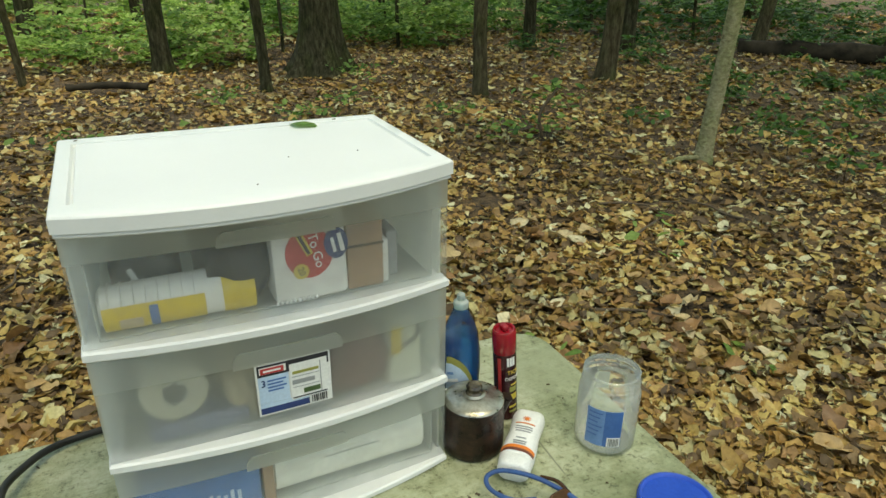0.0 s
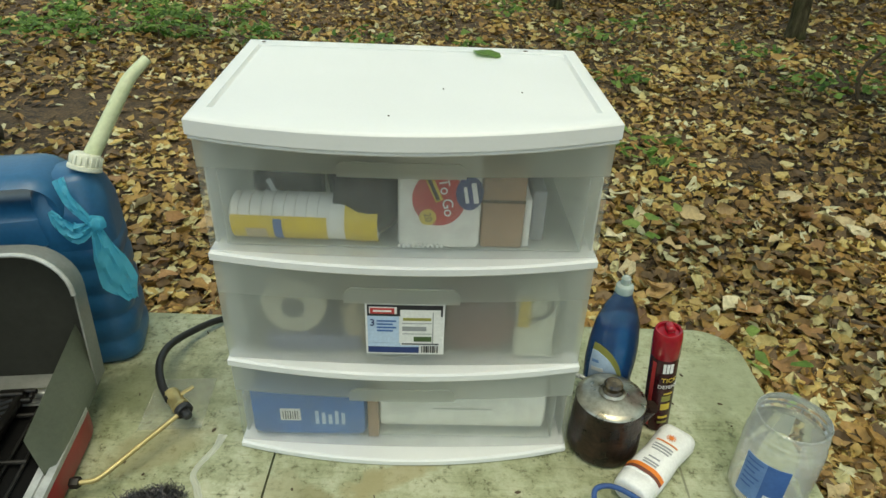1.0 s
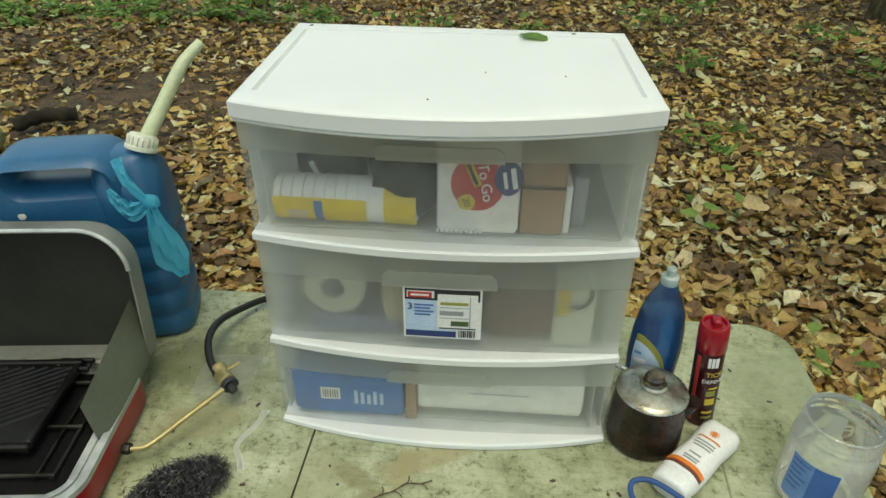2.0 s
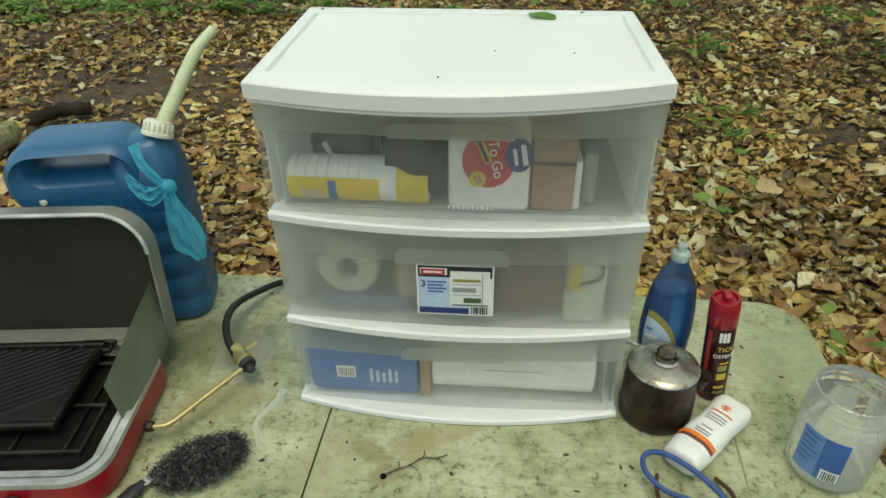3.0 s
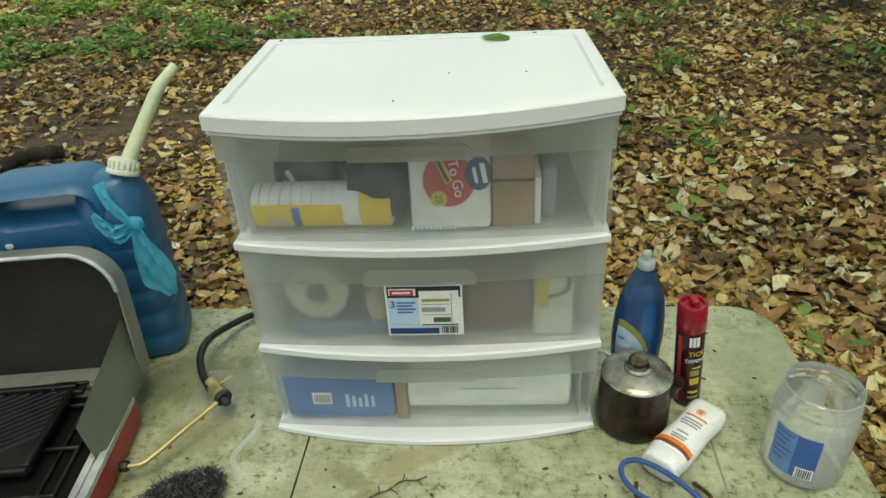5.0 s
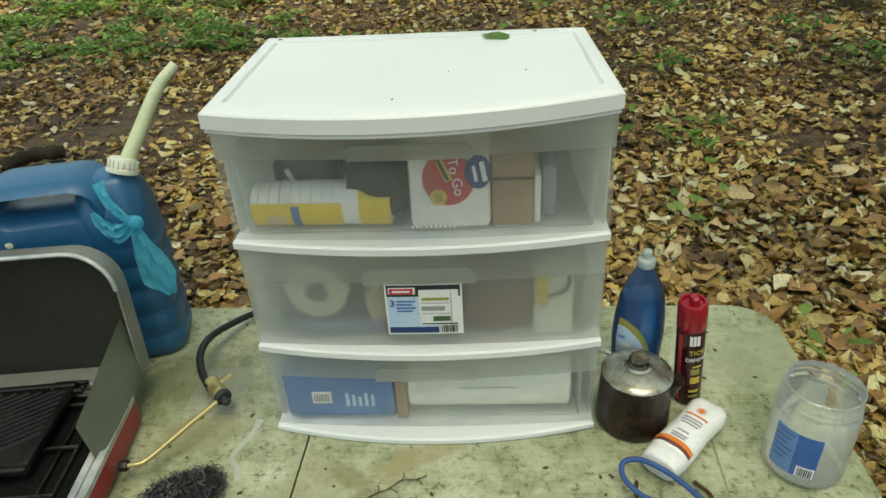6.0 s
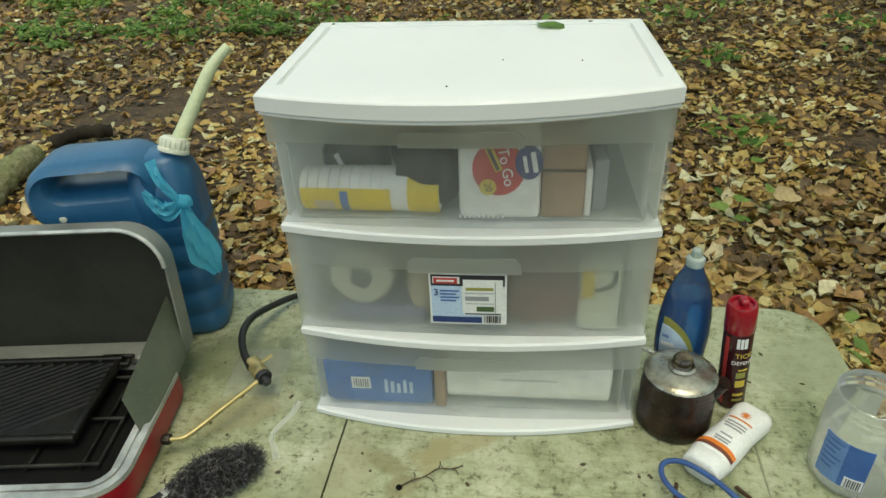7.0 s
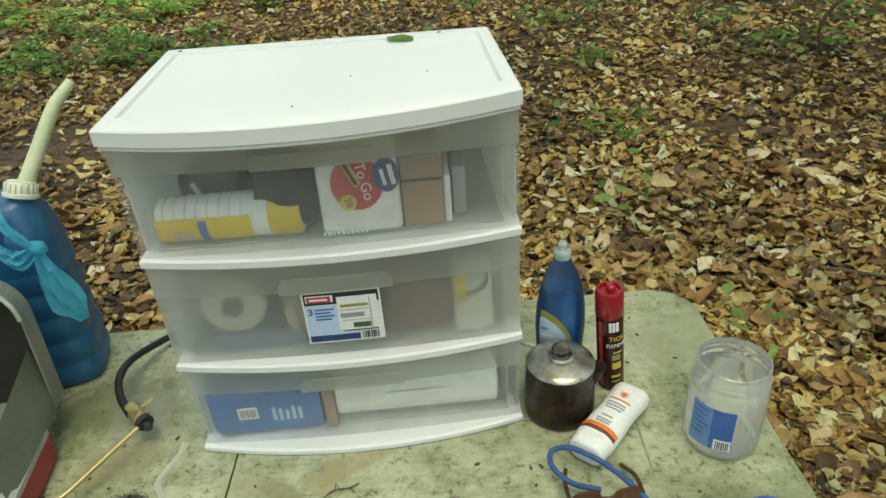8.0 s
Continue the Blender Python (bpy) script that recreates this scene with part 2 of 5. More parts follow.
M_LIDGREY = paint("grey_stove_paint", (0.17, 0.175, 0.155), (0.27, 0.275, 0.25), 9, 140, 0.42, 0.25, 0.12)
M_FLAP = paint("grey_green_flap_paint", (0.085, 0.1, 0.068), (0.13, 0.145, 0.105), 6, 140, 0.5, 0.15, 0.12)
M_SOOT = paint("sooty_grey_paint", (0.014, 0.014, 0.011), (0.032, 0.032, 0.025), 4, 80, 0.6, 0.0, 0.2, gloss=0.2)
M_IRON = paint("seasoned_cast_iron", (0.004, 0.0035, 0.003), (0.013, 0.011, 0.009), 14, 140, 0.36, 0.0, 0.4, gloss=0.3)
M_BLACK = paint("black_plastic", (0.012, 0.012, 0.013), (0.028, 0.028, 0.03), 10, 160, 0.42)
M_RUBBER = paint("black_hose_rubber", (0.008, 0.008, 0.008), (0.02, 0.02, 0.018), 20, 200, 0.45, gloss=0.3)
M_BRASS = paint("dull_brass", (0.4, 0.32, 0.13), (0.56, 0.46, 0.22), 20, 200, 0.42, 0.7)
M_POT = paint("charred_pot_steel", (0.005, 0.004, 0.003), (0.05, 0.024, 0.014), 30, 120, 0.3, 0.2, 0.4, 0.0, 0.4, gloss=0.4)
M_POTLID = paint("scratched_pot_lid", (0.2, 0.18, 0.13), (0.6, 0.58, 0.5), 30, 140, 0.3, 0.85, 0.12)
M_SOAP = clear_plastic("blue_dish_soap", (0.06, 0.5, 0.96), 0.36, (0.0, 0.23, 0.6))
M_CLEAR = clear_plastic("clear_bottle_plastic", (0.97, 0.98, 0.98), 0.02)
M_JAR = clear_plastic("cloudy_jar_plastic", (0.97, 0.98, 0.94), 0.23)
M_FILM = frosted("thin_clear_film", 0.9, 0.1, (0.8, 0.8, 0.78))
M_STRIP = frosted("clear_plastic_strip", 0.42, 0.4, (0.85, 0.87, 0.82))
M_CAPBLUE = clear_plastic("pale_blue_cap_plastic", (0.55, 0.85, 0.95), 0.35)
M_REDCAP = paint("glossy_red_cap", (0.24, 0.005, 0.014), (0.34, 0.01, 0.022), 10, 120, 0.2, 0, 0.03)
M_CANBLACK = paint("dark_printed_can", (0.03, 0.005, 0.007), (0.055, 0.009, 0.012), 12, 200, 0.25)
M_INK_WHITE = paint("white_print", (0.72, 0.72, 0.7), (0.8, 0.8, 0.78), 20, 200, 0.45)
M_INK_YELLOW = paint("yellow_print", (0.55, 0.42, 0.05), (0.65, 0.5, 0.08), 20, 200, 0.45)
M_INK_OLIVE = paint("olive_print", (0.25, 0.25, 0.05), (0.32, 0.31, 0.08), 20, 200, 0.45)
M_INK_GREEN = paint("dark_green_print", (0.05, 0.09, 0.03), (0.08, 0.13, 0.05), 20, 200, 0.45)
M_INK_GREY = paint("grey_print", (0.25, 0.26, 0.27), (0.33, 0.34, 0.35), 20, 200, 0.5)
M_INK_BLACK = paint("black_print", (0.015, 0.015, 0.02), (0.03, 0.03, 0.04), 20, 200, 0.45)
M_INK_NAVY = paint("navy_print", (0.015, 0.03, 0.12), (0.02, 0.045, 0.17), 20, 200, 0.4)
M_INK_RED = paint("red_print", (0.42, 0.03, 0.03), (0.5, 0.05, 0.05), 20, 200, 0.4)
M_INK_ORANGE = paint("orange_print", (0.65, 0.16, 0.02), (0.75, 0.22, 0.03), 20, 200, 0.4)
M_INK_SKY = paint("pale_blue_print", (0.42, 0.55, 0.72), (0.5, 0.62, 0.78), 20, 200, 0.4)
M_INK_BLUE = paint("blue_print", (0.04, 0.11, 0.32), (0.06, 0.15, 0.4), 20, 200, 0.4)
M_INK_SLATE = paint("slate_blue_print", (0.12, 0.23, 0.47), (0.16, 0.28, 0.54), 20, 200, 0.4)
M_LOTION = paint("white_bottle_plastic", (0.74, 0.74, 0.72), (0.8, 0.8, 0.78), 9, 200, 0.35, 0, 0.04)
M_BLUELID = paint("blue_lid_plastic", (0.01, 0.06, 0.42), (0.02, 0.08, 0.5), 9, 150, 0.35)
M_CORD = paint("blue_cord", (0.02, 0.06, 0.2), (0.035, 0.095, 0.27), 30, 300, 0.7, 0, 0.4)
M_AMBER = paint("brown_glossy_plastic", (0.05, 0.022, 0.01), (0.1, 0.045, 0.02), 15, 150, 0.25)
M_PAPER = paint("white_tissue_paper", (0.74, 0.74, 0.66), (0.82, 0.82, 0.75), 14, 200, 0.9, 0, 0.3)
M_CREAM = paint("cream_tissue_paper", (0.5, 0.49, 0.38), (0.6, 0.58, 0.46), 14, 200, 0.9, 0, 0.3)
M_FOAM = paint("white_foam", (0.74, 0.73, 0.68), (0.8, 0.79, 0.74), 14, 240, 0.8)
M_CARD = paint("brown_cardboard", (0.3, 0.19, 0.11), (0.38, 0.25, 0.15), 12, 150, 0.85)
M_TAN = paint("tan_paper", (0.5, 0.4, 0.24), (0.6, 0.5, 0.32), 12, 150, 0.85)
M_YELLOW = paint("yellow_wrapper", (0.62, 0.45, 0.02), (0.7, 0.52, 0.04), 10, 120, 0.35)
M_BOXBLUE = paint("blue_wrapper", (0.035, 0.13, 0.38), (0.05, 0.17, 0.45), 10, 120, 0.35)
M_GREYBLUE = paint("grey_blue_wrapper", (0.1, 0.12, 0.24), (0.14, 0.17, 0.3), 10, 120, 0.4)
M_DARKBAG = paint("dark_film_bag", (0.01, 0.01, 0.012), (0.035, 0.035, 0.04), 16, 60, 0.35, 0, 0.5)
M_MAROON = paint("maroon_packet", (0.09, 0.018, 0.018), (0.2, 0.06, 0.035), 9, 100, 0.5)
M_WIRE = paint("scorched_wire", (0.012, 0.011, 0.012), (0.16, 0.15, 0.155), 120, 300, 0.38, 0.6)
M_KNOB = paint("brown_glass_knob", (0.01, 0.006, 0.004), (0.16, 0.13, 0.08), 60, 200, 0.12, 0, 0.1)
M_TWIG = paint("dry_twig", (0.05, 0.035, 0.02), (0.12, 0.085, 0.05), 30, 200, 0.9)


# ---- mesh helpers ----
def ring_mesh(rings, caps=True, closed=True):
    """Skin a row of rings of equally many points."""
    bm = bmesh.new()
    vs = [[bm.verts.new(p) for p in r] for r in rings]
    n = len(vs[0])
    for a, b in zip(vs, vs[1:]):
        for i in range(n if closed else n - 1):
            j = (i + 1) % n
            bm.faces.new((a[i], a[j], b[j], b[i]))
    if caps:
        bm.faces.new(vs[0][::-1])
        bm.faces.new(vs[-1])
    bmesh.ops.recalc_face_normals(bm, faces=bm.faces[:])
    return bm


def lathe(profile, seg=40, caps=True):
    return ring_mesh([[(r * math.cos(2 * math.pi * i / seg), r * math.sin(2 * math.pi * i / seg), z) for i in range(seg)] for r, z in profile], caps)


def rrect(w, d, r, n=6, cx=0.0, cy=0.0):
    pts = []
    for sx, sy, a0 in ((1, 1, 0), (-1, 1, 90), (-1, -1, 180), (1, -1, 270)):
        for k in range(n + 1):
            a = radians(a0 + 90 * k / n)
            pts.append((cx + sx * (w / 2 - r) + r * math.cos(a), cy + sy * (d / 2 - r) + r * math.sin(a)))
    return pts


def loft(rows, n=6, caps=True):
    """Stacked rounded rectangles: rows of z, width, depth, corner radius[, cx, cy]."""
    rings = []
    for z, w, d, r, *c in rows:
        cx, cy = c if c else (0, 0)
        rings.append([(x, y, z) for x, y in rrect(w, d, r, n, cx, cy)])
    return ring_mesh(rings, caps)


def slab(w, d, h, bev=0.003, x=0.0, y=0.0, z=0.0):
    """A box with rounded edges, its base at z."""
    r = min(bev, w / 2.1, d / 2.1)
    b = min(bev, h / 2.1)
    return loft([(z, w - 2 * b, d - 2 * b, max(r - b, 0.0003), x, y), (z + b * 0.3, w - 0.6 * b, d - 0.6 * b, r, x, y), (z + b, w, d, r, x, y), (z + h - b, w, d, r, x, y), (z + h - b * 0.3, w - 0.6 * b, d - 0.6 * b, r, x, y), (z + h, w - 2 * b, d - 2 * b, max(r - b, 0.0003), x, y)], 2)


def smooth_path(pts, steps=8):
    """A Catmull-Rom curve through pts."""
    p = [Vector(q) for q in pts]
    p = [p[0] * 2 - p[1]] + p + [p[-1] * 2 - p[-2]]
    out = []
    for i in range(1, len(p) - 2):
        for k in range(steps):
            t = k / steps
            out.append(0.5 * (2 * p[i] + (p[i + 1] - p[i - 1]) * t + (2 * p[i - 1] - 5 * p[i] + 4 * p[i + 1] - p[i + 2]) * t * t + (3 * p[i] - p[i - 1] - 3 * p[i + 1] + p[i + 2]) * t ** 3))
    return out + [p[-2]]


def tube(pts, radius, seg=10, flat=1.0):
    """A pipe along pts; radius is a number or one for each point."""
    p = [Vector(q) for q in pts]
    rings, side = [], None
    for i, q in enumerate(p):
        d = (p[min(i + 1, len(p) - 1)] - p[max(i - 1, 0)]).normalized()
        if side is None:
            side = d.cross(Vector((0, 0, 1)) if abs(d.z) < 0.9 else Vector((1, 0, 0))).normalized()
        side = (side - d * side.dot(d)).normalized()
        other = d.cross(side)
        r = radius[i] if isinstance(radius, (list, tuple)) else radius
        rings.append([q + side * r * math.cos(2 * math.pi * k / seg) + other * r * flat * math.sin(2 * math.pi * k / seg) for k in range(seg)])
    return ring_mesh(rings)


def moved(bm, m):
    bmesh.ops.transform(bm, matrix=m, verts=bm.verts[:])
    return bm


def joined(*bms):
    out = bmesh.new()
    for b in bms:
        me = bpy.data.meshes.new("tmp")
        b.to_mesh(me)
        out.from_mesh(me)
        bpy.data.meshes.remove(me)
        b.free()
    return out


def part(name, bm, material, parent, label="", sharp=38):
    """Link a bmesh as one mesh object under a thing or a part."""
    me = bpy.data.meshes.new(name)
    for f in bm.faces:
        f.smooth = True
    bm.to_mesh(me)
    bm.free()
    me.set_sharp_from_angle(angle=radians(sharp))
    me.materials.append(material)
    ob = new(name, me)
    if parent is not None:
        ob.parent = parent
    if label:
        tagged(ob, label)
    return ob


def thing(name, m, label, category, group="", kind=""):
    ob = new(name)
    ob.empty_display_size = 0.05
    ob.matrix_world = m
    return tagged(ob, label, category, group, kind)


def words(text, size, m, material, parent, name="lettering", depth=0.0003):
    c = bpy.data.curves.new(name, "FONT")
    c.body, c.size, c.extrude, c.align_x, c.align_y = text, size, depth, "CENTER", "CENTER"
    tmp = bpy.data.objects.new(name, c)
    scene.collection.objects.link(tmp)
    bpy.context.view_layer.update()
    me = bpy.data.meshes.new_from_object(tmp.evaluated_get(bpy.context.evaluated_depsgraph_get()))
    bpy.data.objects.remove(tmp)
    me.transform(m)
    me.materials.clear()
    me.materials.append(material)
    ob = new(name, me)
    ob.parent = parent
    return ob


def bent(func, u0, u1, v0, v1, thick, nu=10, nv=2):
    """A thin sheet over func(u, v) -> point and outward normal."""
    bm = bmesh.new()
    lay = []
    for off in (0.0, thick):
        g = []
        for j in range(nv + 1):
            row = []
            for i in range(nu + 1):
                p, nrm = func(u0 + (u1 - u0) * i / nu, v0 + (v1 - v0) * j / nv)
                row.append(bm.verts.new(p + nrm * off))
            g.append(row)
        lay.append(g)
    for k, g in enumerate(lay):
        for j in range(nv):
            for i in range(nu):
                f = (g[j][i], g[j][i + 1], g[j + 1][i + 1], g[j + 1][i])
                bm.faces.new(f if k else f[::-1])
    a, b = lay
    edge = [(0, i) for i in range(nu)] + [(j, nu) for j in range(nv)] + [(nv, i) for i in range(nu, 0, -1)] + [(j, 0) for j in range(nv, 0, -1)]
    for (j, i), (j2, i2) in zip(edge, edge[1:] + edge[:1]):
        bm.faces.new((a[j][i], a[j2][i2], b[j2][i2], b[j][i]))
    bmesh.ops.recalc_face_normals(bm, faces=bm.faces[:])
    return bm


def leaf_mesh(name, spots, sizes, tilt, rng, material, parent=None, curl=0.35, narrow=0.45, facing=None):
    """Many pointed, folded leaves in one mesh. spots: (n, 3) array."""
    n = len(spots)
    ang = [180, 145, 105, 62, 25, 0, -25, -62, -105, -145]
    out = [(math.cos(radians(d)), math.sin(radians(d)) * (0.8 + 0.35 * (d in (105, -105))), 0.55 * abs(math.sin(radians(d))) + 0.3 * (d == 0)) for d in ang]
    t = np.array(out + [(-0.35, 0, -0.1), (0.35, 0, -0.05)], float)
    faces = np.array([(0, 10, 1), (1, 10, 2), (2, 10, 11), (2, 11, 3), (3, 11, 4), (4, 11, 5), (5, 11, 6), (6, 11, 7), (7, 11, 8), (8, 11, 10), (8, 10, 9), (9, 10, 0)])
    nv = 12
    loc = np.repeat(t[None], n, 0)
    loc[:, :, 0] *= 0.5
    loc[:, :, 1] *= narrow * 0.5 * rng.uniform(0.7, 1.25, (n, 1))
    loc[:, :, 2] *= curl * 0.5 * rng.uniform(-0.7, 1.3, (n, 1))
    loc[:, :, 2] += curl * 0.22 * rng.normal(0, 1, (n, 1)) * (loc[:, :, 0] * 2) ** 2
    loc[:, 1:10, 2] += rng.normal(0, 0.07 * curl / 0.5, (n, 9))
    loc[:, 1:10, :2] *= rng.uniform(0.82, 1.15, (n, 9, 1))
    loc[:, :, 1] += 0.1 * rng.normal(0, 1, (n, 1)) * np.sin(loc[:, :, 0] * 3.1)
    loc *= sizes[:, None, None]
    az, ti, ro = rng.uniform(0, 2 * np.pi, n), rng.normal(0, tilt, n), rng.normal(0, tilt, n)
    def rot(v, a, i, j):
        c, s = np.cos(a)[:, None], np.sin(a)[:, None]
        x, y = v[:, :, i].copy(), v[:, :, j].copy()
        v[:, :, i], v[:, :, j] = c * x - s * y, s * x + c * y
    rot(loc, ti, 0, 2)
    rot(loc, ro, 1, 2)
    rot(loc, az, 0, 1)
    verts = (loc + spots[:, None]).reshape(-1, 3)
    tris = (faces[None] + nv * np.arange(n)[:, None, None]).reshape(-1, 3)
    me = bpy.data.meshes.new(name)
    me.from_pydata(verts.tolist(), [], tris.tolist())
    me.polygons.foreach_set("use_smooth", np.ones(len(tris), bool))
    me.materials.append(material)
    ob = new(name, me)
    if parent is not None:
        ob.parent = parent
    return ob


def ground_z(x, y):
    """The forest floor: flat round the table, gently rolling beyond."""
    far = np.clip((np.hypot(x, y - 1) - 2.5) / 8, 0, 1)
    return far * (0.12 * np.sin(x * 0.45 + 1.3) * np.cos(y * 0.38) + 0.05 * np.sin(x * 1.3 + y * 0.9)) - 0.01 + 0.01 * np.sin(x * 4.1) * np.cos(y * 3.7)


# ---- forest floor ----
def build_ground():
    n = 140
    u = np.linspace(-1, 1, n)
    a = np.sign(u) * (np.abs(u) * 14 + np.abs(u) ** 9 * 900)
    xs, ys = a + 1.5, a + 4
    X, Y = np.meshgrid(xs, ys)
    Z = ground_z(X, Y) * (np.hypot(X, Y) < 60)
    me = bpy.data.meshes.new("ground")
    idx = np.arange(n * n).reshape(n, n)
    q = np.stack([idx[:-1, :-1], idx[:-1, 1:], idx[1:, 1:], idx[1:, :-1]], -1).reshape(-1, 4)
    me.from_pydata(np.stack([X, Y, Z], -1).reshape(-1, 3).tolist(), [], q.tolist())
    me.polygons.foreach_set("use_smooth", np.ones(len(q), bool))
    me.materials.append(M_SOIL)
    return tagged(new("ground", me), "dark brown forest soil under fallen leaves", "ground", kind="structure")


ground = build_ground()


def build_litter():
    rng = np.random.default_rng(4)
    n = 165000
    # denser towards the table, thinning with distance
    r = 0.3 + 26 * rng.uniform(0, 1, n) ** 1.75
    a = rng.uniform(radians(-25), radians(205), n)
    back = rng.uniform(0, 1, n) < 0.09
    a = np.where(back, rng.uniform(radians(180), radians(360), n), a)
    x, y = 0.6 + r * np.cos(a), 0.2 + r * np.sin(a)
    bare = np.sin(x * 1.9 + 0.6) * np.cos(y * 1.6) + 0.6 * np.sin(x * 4.3 + y * 3.1) + rng.normal(0, 0.6, n)
    keep = (bare > -2.1) & (np.hypot(x - -2.55, (y - 3.67) * 1.2) > 0.81 * rng.uniform(0.15, 1.25, n)) & (np.hypot(x - 2.1, (y - 3.05) * 1.6) > 0.42 * rng.uniform(0.2, 1.2, n)) & (np.hypot(x - 2.2, (y - 1.27) * 1.5) > 0.3 * rng.uniform(0.1, 1.2, n))
    x, y, r = x[keep], y[keep], r[keep]
    z = ground_z(x, y) + rng.uniform(0.004, 0.035, len(x))
    size = rng.uniform(0.034, 0.086, len(x)) * np.where(rng.uniform(0, 1, len(x)) < 0.12, 1.3, 1.0) * (1 + np.clip(r - 3, 0, 21) * 0.085) * np.where(rng.uniform(0, 1, len(x)) < 0.2, 0.45, 1.0)
    ob = leaf_mesh("leaf_litter", np.stack([x, y, z], -1), size * 1.08, 0.26, rng, M_LITTER, None, 0.6, 0.6)
    tagged(ob, "brown and tan fallen beech leaves covering the forest floor", "leaf litter", kind="stuff")


build_litter()


# ---- trees and undergrowth ----
def wobble_trunk(rng, radius, height, lean, flare, sway=0.03, seg=18, steps=22):
    rings = []
    ph = rng.uniform(0, 6.28, 4)
    for k in range(steps + 1):
        t = (k / steps) ** 1.6
        z = t * height
        r = radius * (1 - 0.6 * t) * (1 + flare * math.exp(-z / (radius * 1.3)))
        cx = lean[0] * z + sway * math.sin(z * 1.1 + ph[0]) * min(1, z)
        cy = lean[1] * z + sway * math.cos(z * 0.9 + ph[1]) * min(1, z)
        ring = []
        for i in range(seg):
            a = 2 * math.pi * i / seg
            rr = r * (1 + 0.05 * math.sin(3 * a + ph[2] + z) + 0.04 * math.sin(7 * a + ph[3]) + flare * 0.35 * math.exp(-z / (radius * 0.9)) * math.sin(5 * a + ph[1]))
            ring.append((cx + rr * math.cos(a), cy + rr * math.sin(a), z - 0.06))
        rings.append(ring)
    return ring_mesh(rings)


def build_tree(x, y, radius, height, lean, bark_mat, label, seed, flare=0.5, crown=1.0, sway=0.03, leaves=150, leaf=0.125, offset=(0.0, 0.0)):
    rng = np.random.default_rng(seed)
    tree = thing("tree", pose(x, y, float(ground_z(x, y))), label, "tree", "forest trees")
    part("trunk", wobble_trunk(rng, radius, height, lean, flare, sway), bark_mat, tree, "", 80)
    spots = []
    for k in range(6):
        z = height * (0.55 + 0.43 * k / 6)
        a = k * 2.4 + rng.uniform(0, 1)
        ln = (1.1 + rng.uniform(0, 0.8)) * crown
        b = Vector((lean[0] * z, lean[1] * z, z))
        shift = Vector((offset[0], offset[1], 0.0))
        e = b + shift + Vector((math.cos(a) * ln, math.sin(a) * ln, 0.4 * ln))
        r0 = radius * 0.3
        path = smooth_path([b, b.lerp(e, 0.5) + Vector((0, 0, 0.12)), e], 4)
        part("limb", tube(path, [r0 * (1 - 0.8 * i / (len(path) - 1)) for i in range(len(path))], 7), bark_mat, tree)
        c = np.array(e)[None] + rng.normal(0, 0.45 * crown, (leaves, 3)) * np.array([1, 1, 0.5])
        spots.append(c)
    spots = np.concatenate(spots)
    leaf_mesh("crown", spots, rng.uniform(0.75, 1.3, len(spots)) * leaf, 0.5, rng, M_GREEN, tree, 0.3, 0.6)
    return tree


TREES = [
    (2.77, 9.65, 0.3, 9.5, (0.0, 0.0), M_BARK_DARK, "thick dark old tree trunk with flared roots", 0.95),
    (0.53, 10.6, 0.14, 8.0, (-0.03, 0.0), M_BARK_DARK, "slim dark tree with a swollen foot", 0.7),
    (1.645, 8.4, 0.075, 7.0, (-0.03, 0.02), M_BARK_DARK, "thin dark tree with a black base", 0.6),
    (4.08, 6.75, 0.095, 7.5, (0.0, 0.02), M_BARK, "slim grey-brown tree among fallen leaves", 0.45),
    (6.03, 6.68, 0.13, 8.0, (0.07, 0.02), M_BARK, "grey-brown tree leaning slightly over the litter", 0.4),
    (4.31, 3.15, 0.07, 7.0, (0.1, 0.04), M_BARK_PALE, "pale smooth-barked leaning tree with a surface root", 0.5),
    (-1.33, 9.68, 0.05, 6.0, (0.0, 0.0), M_BARK, "thin sapling trunk in the undergrowth", 0.3),
    (7.35, 10.7, 0.12, 8.0, (0.0, 0.0), M_BARK_DARK, "dark straight tree in the shade", 0.4),
    (8.3, 8.9, 0.12, 8.0, (0.03, 0.0), M_BARK_DARK, "dark tree in the shade of the woods", 0.4),
    (10.9, 8.3, 0.13, 8.0, (0.12, 0.0), M_BARK, "leaning tree behind the fallen log", 0.4),
    (11.6, 6.2, 0.13, 8.0, (0.1, 0.0), M_BARK, "brown tree behind the fallen log", 0.4),
]
# The unseen crowns past x = 5 are enlarged to shade that side.
for i, (tx, ty, tr, th, ln, bm_, lab, fl) in enumerate(TREES):
    build_tree(tx, ty, tr, th, ln, bm_, lab, 20 + i, fl, crown=0.6 if tr < 0.06 else 1.0 if tx < 5 else 2.0, leaves=45 if tx < 5 else 170, leaf=0.13 if tx < 5 else 0.24)
rng_far = np.random.default_rng(77)
for i in range(26):
    fx, fy = rng_far.uniform(-8, 17), rng_far.uniform(12.5, 25)
    build_tree(fx, fy, rng_far.uniform(0.06, 0.2), rng_far.uniform(6, 9), (rng_far.normal(0, 0.04), 0.0), M_BARK_DARK if i % 3 else M_BARK, "dark distant tree trunk in dense woods", 100 + i, 0.4, 1.0, leaves=24)
for i in range(16):
    fx, fy = rng_far.uniform(-6, 12), rng_far.uniform(10.5, 15)
    build_tree(fx, fy, rng_far.uniform(0.018, 0.04), rng_far.uniform(3, 5), (rng_far.normal(0, 0.06), 0.0), M_BARK_DARK, "thin dark sapling in the undergrowth", 160 + i, 0.3, 0.6, leaves=30)


